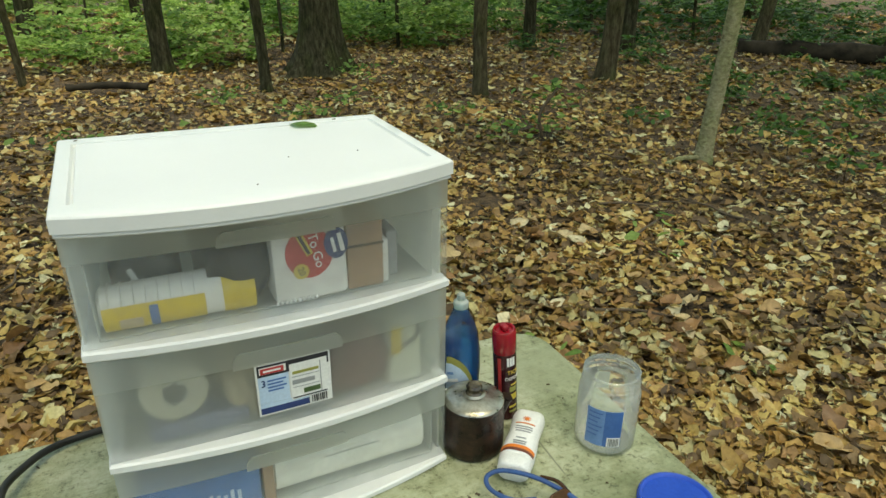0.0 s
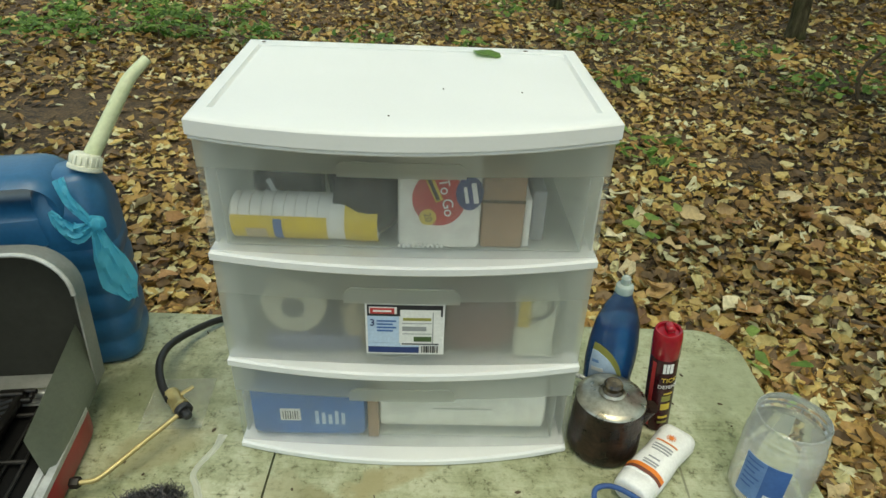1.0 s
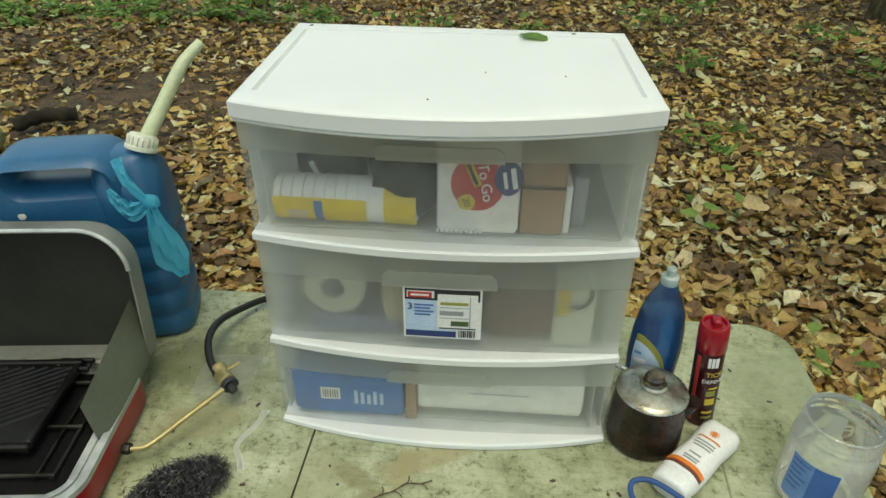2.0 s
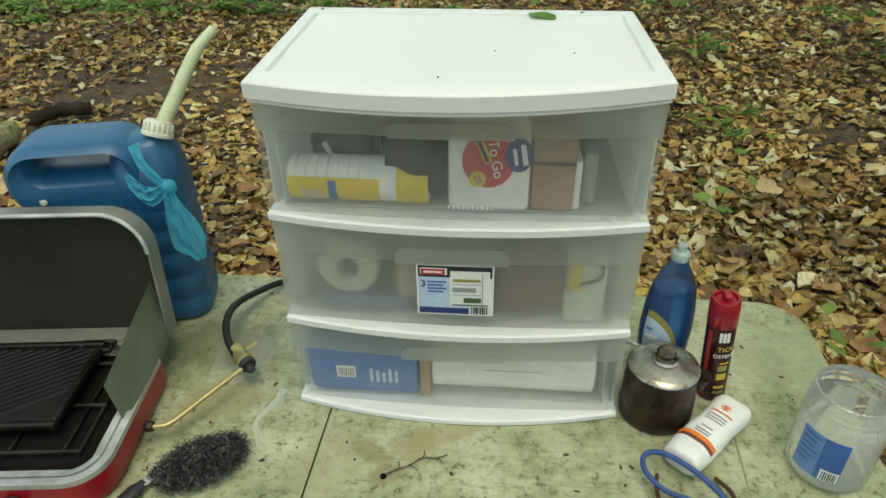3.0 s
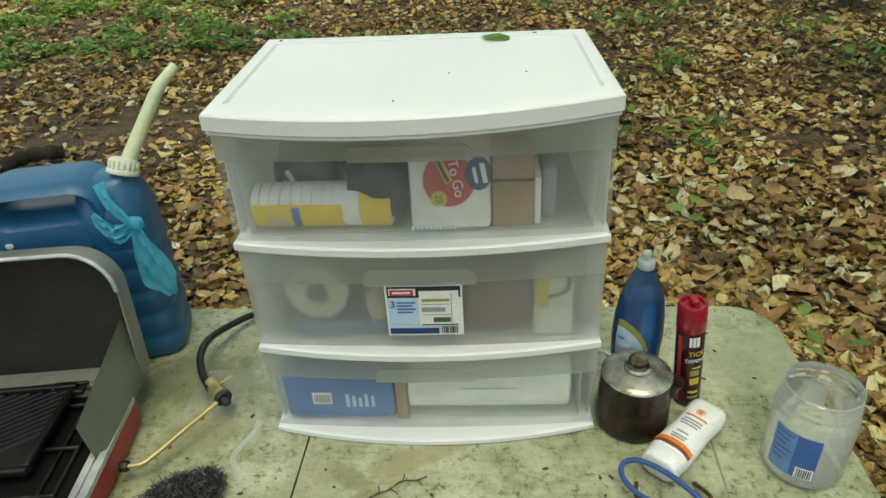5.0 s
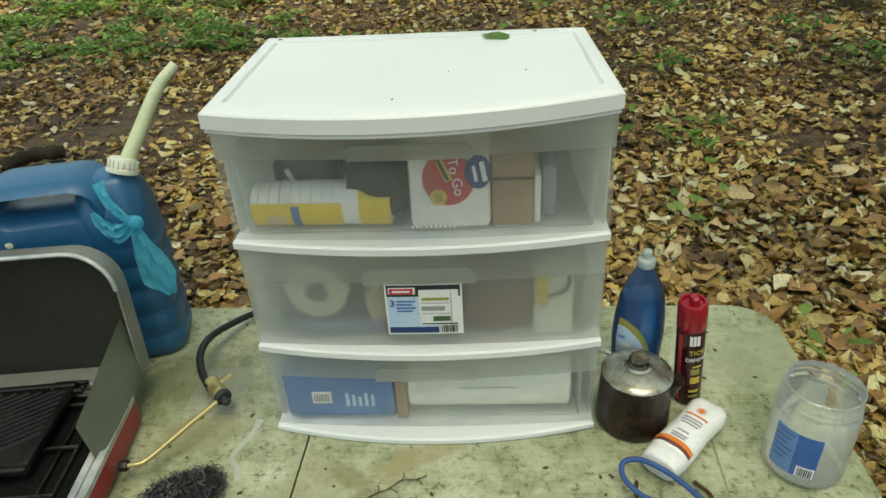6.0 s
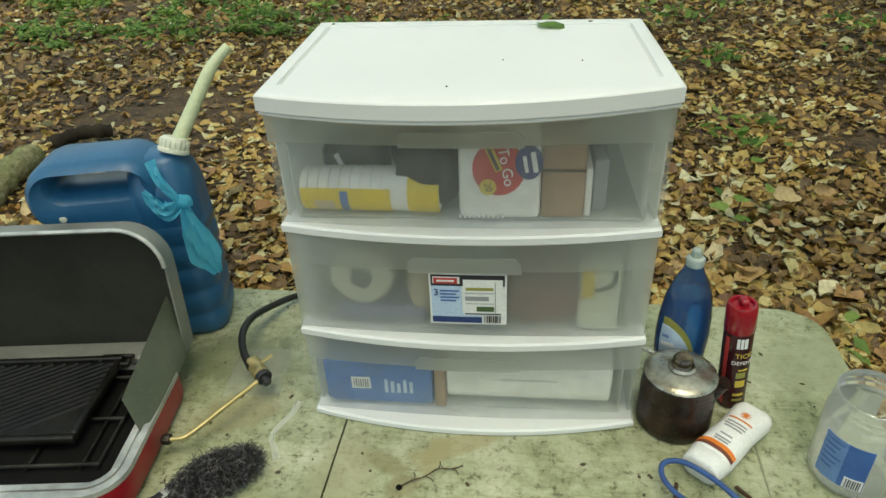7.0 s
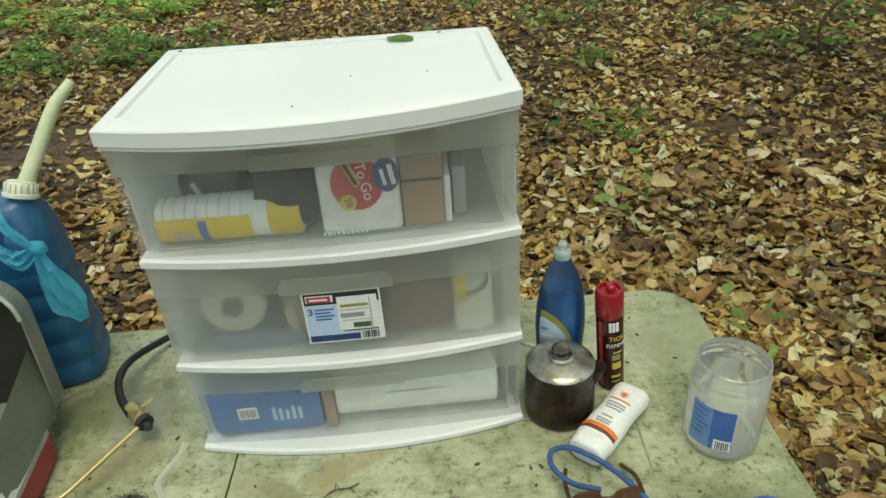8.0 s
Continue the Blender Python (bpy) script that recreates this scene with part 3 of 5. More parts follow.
def build_shade_canopy():
    """Unseen leaf layer added to shade the clearing, thinning out towards its edges."""
    rng = np.random.default_rng(70)
    n = 9200
    x, y, z = rng.uniform(-8, 20, n), rng.uniform(-10, 14.5, n), rng.uniform(7.6, 9.6, n)
    edge = np.minimum(np.minimum(x + 8, 20 - x) / 3, np.minimum(y + 10, 8.5 + np.clip(x - 5, 0, 6) - y) / 3)
    keep = rng.uniform(0, 1, n) < edge
    ob = leaf_mesh("shade_canopy", np.stack([x, y, z], -1)[keep], rng.uniform(0.3, 0.5, n)[keep], 0.35, rng, M_GREEN, None, 0.25, 0.6)
    tagged(ob, "unseen layer of green leaves added high over the clearing to shade it", "foliage", kind="stuff")


build_shade_canopy()


def build_undergrowth(name, label, regions, material, seed):
    """Saplings with tiers of flat, spreading sprays of leaves. Each region: x0, x1, y0, y1, plants, height, leaf size."""
    rng = np.random.default_rng(seed)
    spots, sizes = [], []
    for x0, x1, y0, y1, n, h, s in regions:
        for _ in range(n):
            cx, cy = rng.uniform(x0, x1), rng.uniform(y0, y1)
            hh = h * rng.uniform(0.35, 1.25)
            tiers = int(rng.integers(2, 5))
            for k in range(tiers):
                z = hh * (0.25 + 0.75 * (k + rng.uniform(0, 0.6)) / tiers)
                for _ in range(int(rng.integers(2, 4))):
                    a, ln = rng.uniform(0, 6.28), rng.uniform(0.22, 0.5) * (0.6 + 0.5 * h)
                    m = int(ln / (s * 0.42)) + 3
                    u = np.linspace(0.15, 1.0, m)
                    side = np.where(np.arange(m) % 2, 1, -1) * s * 0.42 + rng.normal(0, s * 0.15, m)
                    p = np.stack([cx + np.cos(a) * u * ln - np.sin(a) * side, cy + np.sin(a) * u * ln + np.cos(a) * side, z - 0.18 * ln * u ** 2 + rng.normal(0, s * 0.12, m)], -1)
                    p[:, 2] += ground_z(p[:, 0], p[:, 1])
                    spots.append(p)
                    sizes.append(rng.uniform(0.65, 1.25, m) * s)
    ob = leaf_mesh(name, np.concatenate(spots), np.concatenate(sizes), 0.33, rng, material, None, 0.22, 0.55)
    tagged(ob, label, "undergrowth", kind="stuff")


# Sunlit and shaded woods are told apart by leaf colour.
build_undergrowth("undergrowth", "yellow-green saplings at the clearing's edge, sunlight put into the leaf colour", ((-7, 2.2, 10.6, 15, 125, 1.0, 0.12), (-10, 3, 15, 27, 170, 2.3, 0.2), (-8, -1.8, 7.4, 10.4, 60, 0.3, 0.09), (3.4, 6.5, 11.5, 17, 45, 1.2, 0.13)), M_GREEN_SUN, 9)
build_undergrowth("undergrowth", "green saplings and ferns under the trees", ((-7, 3, 11, 16, 40, 1.0, 0.12), (-6.5, -1.6, 5.2, 7.8, 44, 0.18, 0.075), (2.5, 9, 11.0, 18, 110, 1.2, 0.13), (2, 12, 16, 27, 110, 2.3, 0.2)), M_GREEN, 10)
build_undergrowth("undergrowth", "low plants with deep shade put into the dark green leaf colour", ((8, 20, 9, 18, 130, 1.0, 0.15), (10, 26, 12, 27, 110, 2.3, 0.22), (6.5, 16, 3.5, 10.5, 70, 0.42, 0.1)), M_GREEN_SHADE, 11)


def build_seedling(x, y, h, leaves, seed, label="small green seedling growing through fallen leaves", spread=0.12, size=0.085, crook=0.0):
    leaves = int(leaves * (1.9 if leaves >= 14 else 1.0))
    rng = np.random.default_rng(seed)
    s = thing("seedling", pose(x, y, float(ground_z(x, y))), label, "seedling", "seedlings")
    top = Vector((crook, 0, h))
    part("stem", tube(smooth_path([(0, 0, -0.02), (crook * -0.4, 0.01, h * 0.5), top], 4), 0.004 + 0.012 * (crook != 0), 6), M_TWIG, s)
    p = rng.normal(0, 1, (leaves, 3)) * np.array([spread, spread, h * 0.18]) + np.array([crook * 0.4, 0, h * 0.85])
    p[:, 2] = np.maximum(p[:, 2], 0.02)
    # Past x = 4.4 the leaf colour is darkened to stand for shade.
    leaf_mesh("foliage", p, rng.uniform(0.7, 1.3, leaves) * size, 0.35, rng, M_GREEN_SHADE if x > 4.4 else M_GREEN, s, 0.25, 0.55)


SEEDLINGS = [(3.52, 4.44, 0.5, 26, 0.14), (3.05, 4.35, 0.22, 30, 0.0), (1.14, 2.1, 0.12, 7, 0.0), (1.36, 1.15, 0.08, 6, 0.0), (1.34, 3.1, 0.15, 14, 0.0), (1.4, 2.9, 0.1, 10, 0.0), (2.6, 1.75, 0.1, 6, 0.0), (2.1, 0.75, 0.06, 4, 0.0),
             (1.6, 4.5, 0.2, 20, 0.0), (1.55, 5.9, 0.2, 26, 0.0), (-1.6, 5.6, 0.2, 26, 0.0), (-2.6, 5.7, 0.25, 32, 0.0), (-3.4, 5.2, 0.25, 32, 0.0), (-2.9, 6.2, 0.25, 34, 0.0), (0.4, 5.6, 0.14, 18, 0.0), (-0.6, 5.9, 0.14, 18, 0.0),
             (3.6, 4.5, 0.15, 14, 0.0), (4.6, 4.4, 0.2, 22, 0.0), (5.2, 3.0, 0.3, 40, 0.0), (5.6, 3.5, 0.3, 40, 0.0), (6.2, 4.6, 0.3, 40, 0.0), (5.0, 2.3, 0.22, 26, 0.0), (2.9, 2.1, 0.08, 5, 0.0), (6.8, 3.4, 0.35, 46, 0.0), (2.2, 6.5, 0.18, 22, 0.0), (3.1, 5.6, 0.16, 18, 0.0), (0.9, 7.2, 0.2, 24, 0.0), (2.9, 8.2, 0.3, 34, 0.0)]
for i, (sx, sy, sh, sn, sc) in enumerate(SEEDLINGS):
    build_seedling(sx, sy, sh, sn, 300 + i, crook=sc, spread=0.07 + 0.004 * sn)


def build_log(a, b, r, label, mat, seed):
    rng = np.random.default_rng(seed)
    a, b = Vector(a), Vector(b)
    log = thing("fallen_log", Matrix.Translation(a), label, "log")
    pts = smooth_path([(0, 0, 0), (b - a) * 0.5 + Vector((0, 0, 0.03)), b - a], 8)
    part("wood", tube(pts, [r * (1 + 0.12 * math.sin(i * 1.7 + seed)) for i in range(len(pts))], 14), mat, log)


build_log((-0.78, 9.0, 0.03), (0.17, 8.72, 0.03), 0.045, "dark rotting log lying in the litter", M_ROT, 1)
build_log((10.1, 8.0, 0.14), (12.6, 4.9, 0.14), 0.18, "large dark fallen trunk at the edge of the woods", M_ROT, 2)
build_log((-2.77, 2.00, 0.05), (-2.93, 2.72, 0.06), 0.075, "short pale-barked log on the ground", M_BARK_PALE, 3)
build_log((-2.93, 2.91, 0.05), (-2.65, 3.14, 0.05), 0.045, "dark rotten piece of log among fallen leaves", M_ROT, 5)
build_log((4.3, 3.15, 0.05), (3.96, 3.24, 0.0), 0.022, "pale bare root running over the litter", M_BARK_PALE, 4)


# ---- folding table ----
table = thing("folding_table", pose(-0.22, 0.005, 0, 0, 0, -1.2), "grimy off-white plastic folding table with rounded corners", "table")


def table_half(sign):
    """One moulded half: rounded outer corners, a straight inner edge at the fold."""
    def outline(grow):
        w, d, r = 0.915 + grow, 0.38 + grow, 0.085
        pts = [(0.0018, -d), (w - r, -d)]
        pts += [(w - r + r * math.sin(radians(a)), -d + r - r * math.cos(radians(a))) for a in range(9, 90, 9)]
        pts += [(w, -d + r), (w, d - r)]
        pts += [(w - r + r * math.cos(radians(a)), d - r + r * math.sin(radians(a))) for a in range(9, 90, 9)]
        pts += [(w - r, d), (0.0018, d)]
        return [(sign * x, y) for x, y in pts]
    rings = [[(x, y, z) for x, y in outline(g)] for z, g in ((TOP - 0.045, -0.006), (TOP - 0.042, 0.0), (TOP - 0.008, 0.0), (TOP - 0.003, -0.0015), (TOP, -0.006))]
    return ring_mesh(rings)


part("tabletop_half", table_half(1), M_TABLE, table)
part("tabletop_half", table_half(-1), M_TABLE, table)
for sx in (-0.72, 0.72):
    for sy in (-0.27, 0.27):
        part("leg", tube([(sx, sy, TOP - 0.045), (sx * 1.04, sy * 1.05, 0.0)], 0.0125, 12), M_STEEL, table)
    part("crossbar", tube([(sx * 1.02, -0.275, 0.3), (sx * 1.02, 0.275, 0.3)], 0.01, 10), M_STEEL, table)

# ---- drawer unit ----
HW = 0.278
unit = thing("drawer_unit", pose(0, 0, TOP), "white three-drawer plastic storage unit with frosted fronts", "storage drawers")


def bow(x, y0, b):
    return y0 - b * (1 - (x / HW) ** 2)


def bowed_slab(z0, z1, y0, b, back, hw=HW, edge=0.003, n=24, taper=0.0):
    """A shelf whose front edge bows out."""
    rings = []
    for z, e in ((z0, edge + taper), (z0 + edge, taper), (z1 - edge, 0.0), (z1, edge)):
        front = [(hw * 2 * (i / n - 0.5) * (1 - e / hw), bow(hw * 2 * (i / n - 0.5), y0, b) + e) for i in range(n + 1)]
        rings.append([(x, y, z) for x, y in front + [(hw - e, back - e), (-hw + e, back - e)]])
    return ring_mesh(rings)


def bowed_front(z_lo, z_hi, b_lo, b_hi, y0, hw=HW - 0.003, thick=0.002, nv=3):
    def f(x, t):
        b = b_lo + (b_hi - b_lo) * t
        return Vector((x, bow(x, y0, b), z_lo + (z_hi - z_lo) * t)), Vector((0, -1, 0))
    return bent(f, -hw, hw, 0, 1, thick, 24, nv)


DEPTH = 0.356
GROOVE = 0.32


def lid_top():
    """The lid's face with a shallow groove along three sides and a rounded rim."""
    side = [0.2525 + d for d in (-0.0042, -0.0026, -0.001, 0.001, 0.0026, 0.0042)]
    xs = sorted([HW * (2 * i / 40 - 1) for i in range(1, 40) if abs(abs(HW * (2 * i / 40 - 1)) - 0.2525) > 0.006] + side + [-v for v in side] + [-HW, -HW + 0.0015, -HW + 0.004, HW - 0.004, HW - 0.0015, HW])
    back = [GROOVE + d for d in (-0.0042, -0.0026, -0.001, 0.001, 0.0026, 0.0042)]

    def height(x, y, edge):
        along_side = abs(abs(x) - 0.2525) if 0.036 < y < GROOVE + 0.002 else 1.0
        along_back = abs(y - GROOVE) if abs(x) < 0.2545 else 1.0
        d = min(along_side, along_back)
        return 0.602 - 0.006 * max(0.0, min(1.0, (0.0042 - d) / 0.0022)) - 0.0035 * max(0.0, 1 - edge / 0.004) ** 2
    bm = bmesh.new()
    cols = []
    for x in xs:
        f = bow(x, 0.0, 0.052)
        ys = [f, f + 0.0015, f + 0.004, f + 0.004 + (0.034 - f - 0.004) * 0.5, 0.034, 0.038] + [0.038 + (GROOVE - 0.048) * k / 16 for k in range(1, 17)] + back + [DEPTH - 0.016, DEPTH - 0.004, DEPTH - 0.0015, DEPTH]
        cols.append([bm.verts.new((x, y, height(x, y, min(HW - abs(x), y - f, DEPTH - y)))) for y in ys])
    for p, q in zip(cols, cols[1:]):
        for j in range(len(p) - 1):
            bm.faces.new((p[j], q[j], q[j + 1], p[j + 1]))
    rim = [c[0] for c in cols] + cols[-1][1:] + [c[-1] for c in cols[-2::-1]] + cols[0][-2:0:-1]
    low = [bm.verts.new((v.co.x, v.co.y, 0.579)) for v in rim]
    for k in range(len(rim)):
        m = (k + 1) % len(rim)
        bm.faces.new((rim[k], low[k], low[m], rim[m]))
    bm.faces.new(low)
    bmesh.ops.recalc_face_normals(bm, faces=bm.faces[:])
    return bm


def askew(bm):
    """The lid sags 8 mm at one front corner."""
    for v in bm.verts:
        v.co.z -= 0.008 * (0.5 - v.co.x / (2 * HW)) * (1 - 1.5 * max(v.co.y, 0.0) / DEPTH)
    return bm


lid = part("lid", askew(lid_top()), M_WHITE, unit, "", 32)
for sx in (-1, 1):
    part("side_panel", slab(0.004, DEPTH - 0.045, 0.57, 0.0015, sx * (HW - 0.006), 0.035 + (DEPTH - 0.045) / 2, 0.008), M_FROST_BIN, unit)
part("back_panel", slab(2 * HW - 0.02, 0.004, 0.57, 0.0015, 0, DEPTH - 0.008, 0.008), M_FROST_BIN, unit)
part("lid_lip", askew(bowed_slab(0.5705, 0.577, 0.004, 0.052, DEPTH - 0.01, HW - 0.002, 0.002)), M_WHITE, unit, "thin rim under the lid")
LIPS = [(0.0, 0.014, 0.037), (0.18, 0.196, 0.03), (0.376, 0.392, 0.032)]
for z0, z1, lip_bow in LIPS:
    part("shelf", bowed_slab(z0, z1, 0.009, lip_bow, DEPTH - 0.012, edge=0.003), M_WHITE, unit)


def build_drawer(z_lo, z_hi, band, name_label, bulge=0.03, face=M_FROST):
    d = part("drawer", bowed_front(z_lo, z_hi - band, 0.012, 0.012, 0.016), face, unit, name_label)
    part("pull_band", bowed_front(z_hi - band - 0.002, z_hi, 0.016, bulge, 0.016), M_FROST_BAND, d, "milky sloping upper band")
    # pull: a rounded bar below the band
    def scoop(x, t):
        w = 0.085 * (1 - 0.14 * t ** 4)
        z = z_hi - band - 0.003 + 0.03 * t
        b = 0.019 + (bulge - 0.019) * max(0.0, min(1.0, (z - z_hi + band) / band))
        xx = x * w - 0.003
        return Vector((xx, bow(xx, 0.014, b), z)), Vector((0, -1, 0))
    part("pull", bent(scoop, -1, 1, 0, 1, 0.003, 18, 6), M_FROST_BAND, d, "milky moulded pull")
    side = 2 * HW - 0.05
    for sx in (-1, 1):
        part("bin_side", slab(0.002, 0.3, z_hi - z_lo - 0.045, 0.0008, sx * side / 2, 0.175, z_lo + 0.003), M_FROST_BIN, d)
    part("bin_back", slab(side, 0.002, z_hi - z_lo - 0.045, 0.0008, 0, 0.327, z_lo + 0.003), M_FROST_BIN, d)
    part("bin_floor", slab(side, 0.3, 0.002, 0.0008, 0, 0.176, z_lo + 0.002), M_FROST_BIN, d)
    return d


top_drawer = build_drawer(0.393, 0.575, 0.052, "frosted plastic drawer holding party supplies", 0.058)
mid_drawer = build_drawer(0.197, 0.374, 0.052, "frosted plastic drawer with a printed sticker", 0.03, M_FROST_MID)
low_drawer = build_drawer(0.015, 0.178, 0.048, "frosted plastic drawer holding paper goods")


# printed sticker on the middle drawer
def on_front(x, z):
    return Vector((x, bow(x, 0.012, 0.013), z)), Vector((0, -1, 0))


def sticker_piece(name, x0, x1, z0, z1, off, mat, parent, label=""):
    def f(x, z):
        p, nn = on_front(x, z)
        return p + nn * off, nn
    return part(name, bent(f, x0, x1, z0, z1, 0.0006, 6, 1), mat, parent, label)


SX, SZ = -0.0575, 0.224
stick = sticker_piece("sticker", SX, SX + 0.118, SZ, SZ + 0.095, 0.003, M_INK_WHITE, unit, "white product sticker with pictures and barcode")
sticker_piece("sticker_header", SX + 0.003, SX + 0.115, SZ + 0.072, SZ + 0.092, 0.0038, M_INK_BLACK, stick)
sticker_piece("sticker_panel", SX + 0.003, SX + 0.05, SZ + 0.022, SZ + 0.0715, 0.0038, M_INK_SKY, stick)
sticker_piece("sticker_panel", SX + 0.052, SX + 0.112, SZ + 0.018, SZ + 0.084, 0.0044, M_INK_WHITE, stick)
sticker_piece("sticker_footer", SX + 0.003, SX + 0.08, SZ + 0.003, SZ + 0.014, 0.0038, M_INK_NAVY, stick)
sticker_piece("sticker_panel", SX + 0.003, SX + 0.08, SZ + 0.0145, SZ + 0.0215, 0.0038, M_INK_SKY, stick)
sticker_piece("logo_shape", SX + 0.006, SX + 0.047, SZ + 0.0765, SZ + 0.0885, 0.0044, M_INK_WHITE, stick)
sticker_piece("logo_shape", SX + 0.0075, SX + 0.0435, SZ + 0.077, SZ + 0.087, 0.005, M_INK_RED, stick)
sticker_piece("logo_shape", SX + 0.012, SX + 0.039, SZ + 0.0805, SZ + 0.0835, 0.0056, M_INK_WHITE, stick)
for k, (px, pz, w, h, mm) in enumerate(((0.056, 0.065, 0.042, 0.005, M_INK_OLIVE), (0.055, 0.046, 0.036, 0.008, M_INK_GREY), (0.072, 0.026, 0.027, 0.009, M_INK_GREEN), (0.1, 0.022, 0.0015, 0.058, M_INK_GREY), (0.054, 0.02, 0.056, 0.002, M_INK_BLACK), (0.055, 0.0595, 0.044, 0.001, M_INK_GREY), (0.055, 0.04, 0.044, 0.001, M_INK_GREY))):
    sticker_piece("picture_shape", SX + px, SX + px + w, SZ + pz, SZ + pz + h, 0.005, mm, stick)
for k in range(4):
    sticker_piece("text_bar", SX + 0.017, SX + 0.046 - 0.005 * (k % 2), SZ + 0.062 - 0.006 * k, SZ + 0.0645 - 0.006 * k, 0.0046, M_INK_BLUE, stick)
for k in range(8):
    sticker_piece("barcode_bar", SX + 0.084 + 0.0033 * k, SX + 0.0852 + 0.0033 * k + 0.0006 * (k % 3), SZ + 0.004, SZ + 0.017, 0.0046, M_INK_BLACK, stick)
words("3", 0.017, pose(SX + 0.0105, bow(SX, 0.012, 0.013) - 0.0062, SZ + 0.06, 90), M_INK_NAVY, stick, "numeral")

# ---- what the drawers hold ----
Z1, Z2, Z3 = TOP + 0.3985, TOP + 0.2025, TOP + 0.0205
plates = thing("cup_sleeve", pose(-0.143, 0.052, Z1 + 0.034, 0, 0, -2), "yellow and white sleeve of foam cups lying in the drawer", "packaged cups")
part("sleeve", moved(lathe([(0.024, -0.105), (0.031, -0.1), (0.034, 0.06), (0.033, 0.1), (0.03, 0.105)], 28), pose(0, 0, 0, 0, 90)), M_FOAM, plates)


def wrap_at(radius):
    def f(x, a):
        nn = Vector((0, math.cos(radians(a)), math.sin(radians(a))))
        return Vector((x, 0, 0)) + nn * radius, nn
    return f


for x0, x1, a0, a1, mm, rad in ((-0.1, 0.035, 158, 250, M_YELLOW, 0.0345), (0.06, 0.106, 120, 260, M_YELLOW, 0.0345), (-0.04, -0.028, 165, 230, M_INK_BLUE, 0.0352), (-0.08, -0.05, 190, 225, M_TAN, 0.0352)):
    part("printed_band", bent(wrap_at(rad), x0, x1, a0, a1, 0.0006, 3, 10), mm, plates)
for k in range(9):
    part("cup_rim", moved(lathe([(0.033, -0.001), (0.0341, 0), (0.033, 0.001)], 24), pose(-0.09 + k * 0.016, 0, 0, 0, 90)), M_FOAM, plates)

tin = thing("dark_canister", pose(-0.18, 0.132, Z1), "dark grey canister with a white stripe", "canister")
part("body", loft([(0, 0.088, 0.08, 0.02), (0.012, 0.1, 0.082, 0.024), (0.07, 0.1, 0.082, 0.024), (0.085, 0.086, 0.07, 0.024)]), M_BLACK, tin)
part("stripe", moved(slab(0.008, 0.001, 0.04, 0.0004, 0, 0, 0), pose(-0.008, -0.0425, 0.034, 0, -22)), M_INK_WHITE, tin)


def crumpled(w, d, h, seed, n=3):
    rng = np.random.default_rng(seed)
    bm = bmesh.new()
    bmesh.ops.create_icosphere(bm, subdivisions=n, radius=1.0)
    for v in bm.verts:
        q = Vector(noise.noise_vector(v.co * 2.3 + Vector((seed, 0, 0)))) * 0.22
        p = v.co + q
        v.co = Vector((max(-1, min(1, p.x * 1.1)) * w / 2, max(-1, min(1, p.y * 1.1)) * d / 2, (max(-0.9, min(1, p.z * 1.1)) + 0.9) / 1.9 * h))
    return bm


bag = thing("black_bag", pose(-0.058, 0.1, Z1), "crumpled black plastic bag in the drawer", "bag")
part("film", crumpled(0.112, 0.16, 0.17, 5), M_DARKBAG, bag, "", 80)

pack = thing("container_pack", pose(0.048, 0.016, Z1 + 0.002, -4, 0, 0), "white pack of disposable containers with a red round label", "packaged containers")
part("wrap", slab(0.116, 0.07, 0.15, 0.008, 0.0, 0.036, 0), M_FOAM, pack)
part("frill", joined(*[slab(0.004, 0.002, 0.006, 0.0005, -0.056 + 0.0068 * k, 0.0, 0.002) for k in range(10)]), M_INK_WHITE, pack)


def disc(rx, rz, y, x, z, seg=28):
    return moved(lathe([(1.0, 0.0), (1.0, 0.001)], seg), pose(x, y, z, 90) @ Matrix.Diagonal((rx, rz, 1, 1)))


badge = part("round_badge", disc(0.037, 0.04, 0.001, -0.001, 0.077), M_INK_RED, pack, "red round label")
part("badge_stripe", moved(slab(0.044, 0.001, 0.011, 0.0004), pose(-0.014, -0.0005, 0.092, 0, 66)), M_INK_YELLOW, badge)
part("badge_stripe", moved(slab(0.04, 0.001, 0.005, 0.0004), pose(-0.012, -0.0012, 0.093, 0, 66)), M_INK_BLACK, badge)
part("brand_shape", disc(0.019, 0.025, -0.0008, 0.041, 0.087), M_INK_NAVY, badge, "navy oval")
for k in (0, 1):
    part("brand_bar", moved(slab(0.03 - 0.006 * k, 0.001, 0.007 - 0.002 * k, 0.0004), pose(0.045 - 0.011 * k, -0.0022, 0.087 - 0.003 * k, 0, 80)), M_INK_WHITE, badge)
part("count_spot", disc(0.012, 0.012, -0.0008, -0.016, 0.05), M_INK_YELLOW, badge, "yellow spot")
words("To Go", 0.021, pose(0.009, -0.0016, 0.08, 90, 0, 0) @ pose(0, 0, 0, 0, 0, -80), M_INK_WHITE, badge)
words("20", 0.014, pose(-0.016, -0.002, 0.05, 90, 0, 0) @ pose(0, 0, 0, 0, 0, -75), M_INK_BLACK, badge)

card = thing("cardboard_box", pose(0.138, 0.072, Z1), "small brown cardboard box in the drawer", "box")
part("box_body", slab(0.06, 0.09, 0.125, 0.003), M_CARD, card)
# Dark strip paints the shaded gap between upper and lower cardboard.
part("dark_gap", slab(0.061, 0.001, 0.005, 0.0004, 0, -0.046, 0.072), M_TWIG, card)
part("box_edge", slab(0.01, 0.08, 0.075, 0.002, 0.0355, 0, 0), M_FOAM, card)
books = thing("grey_packet", pose(0.192, 0.1, Z1), "thin grey-blue packet standing in the drawer", "packet")
part("sheet_stack", slab(0.02, 0.1, 0.08, 0.003), M_INK_GREY, books)

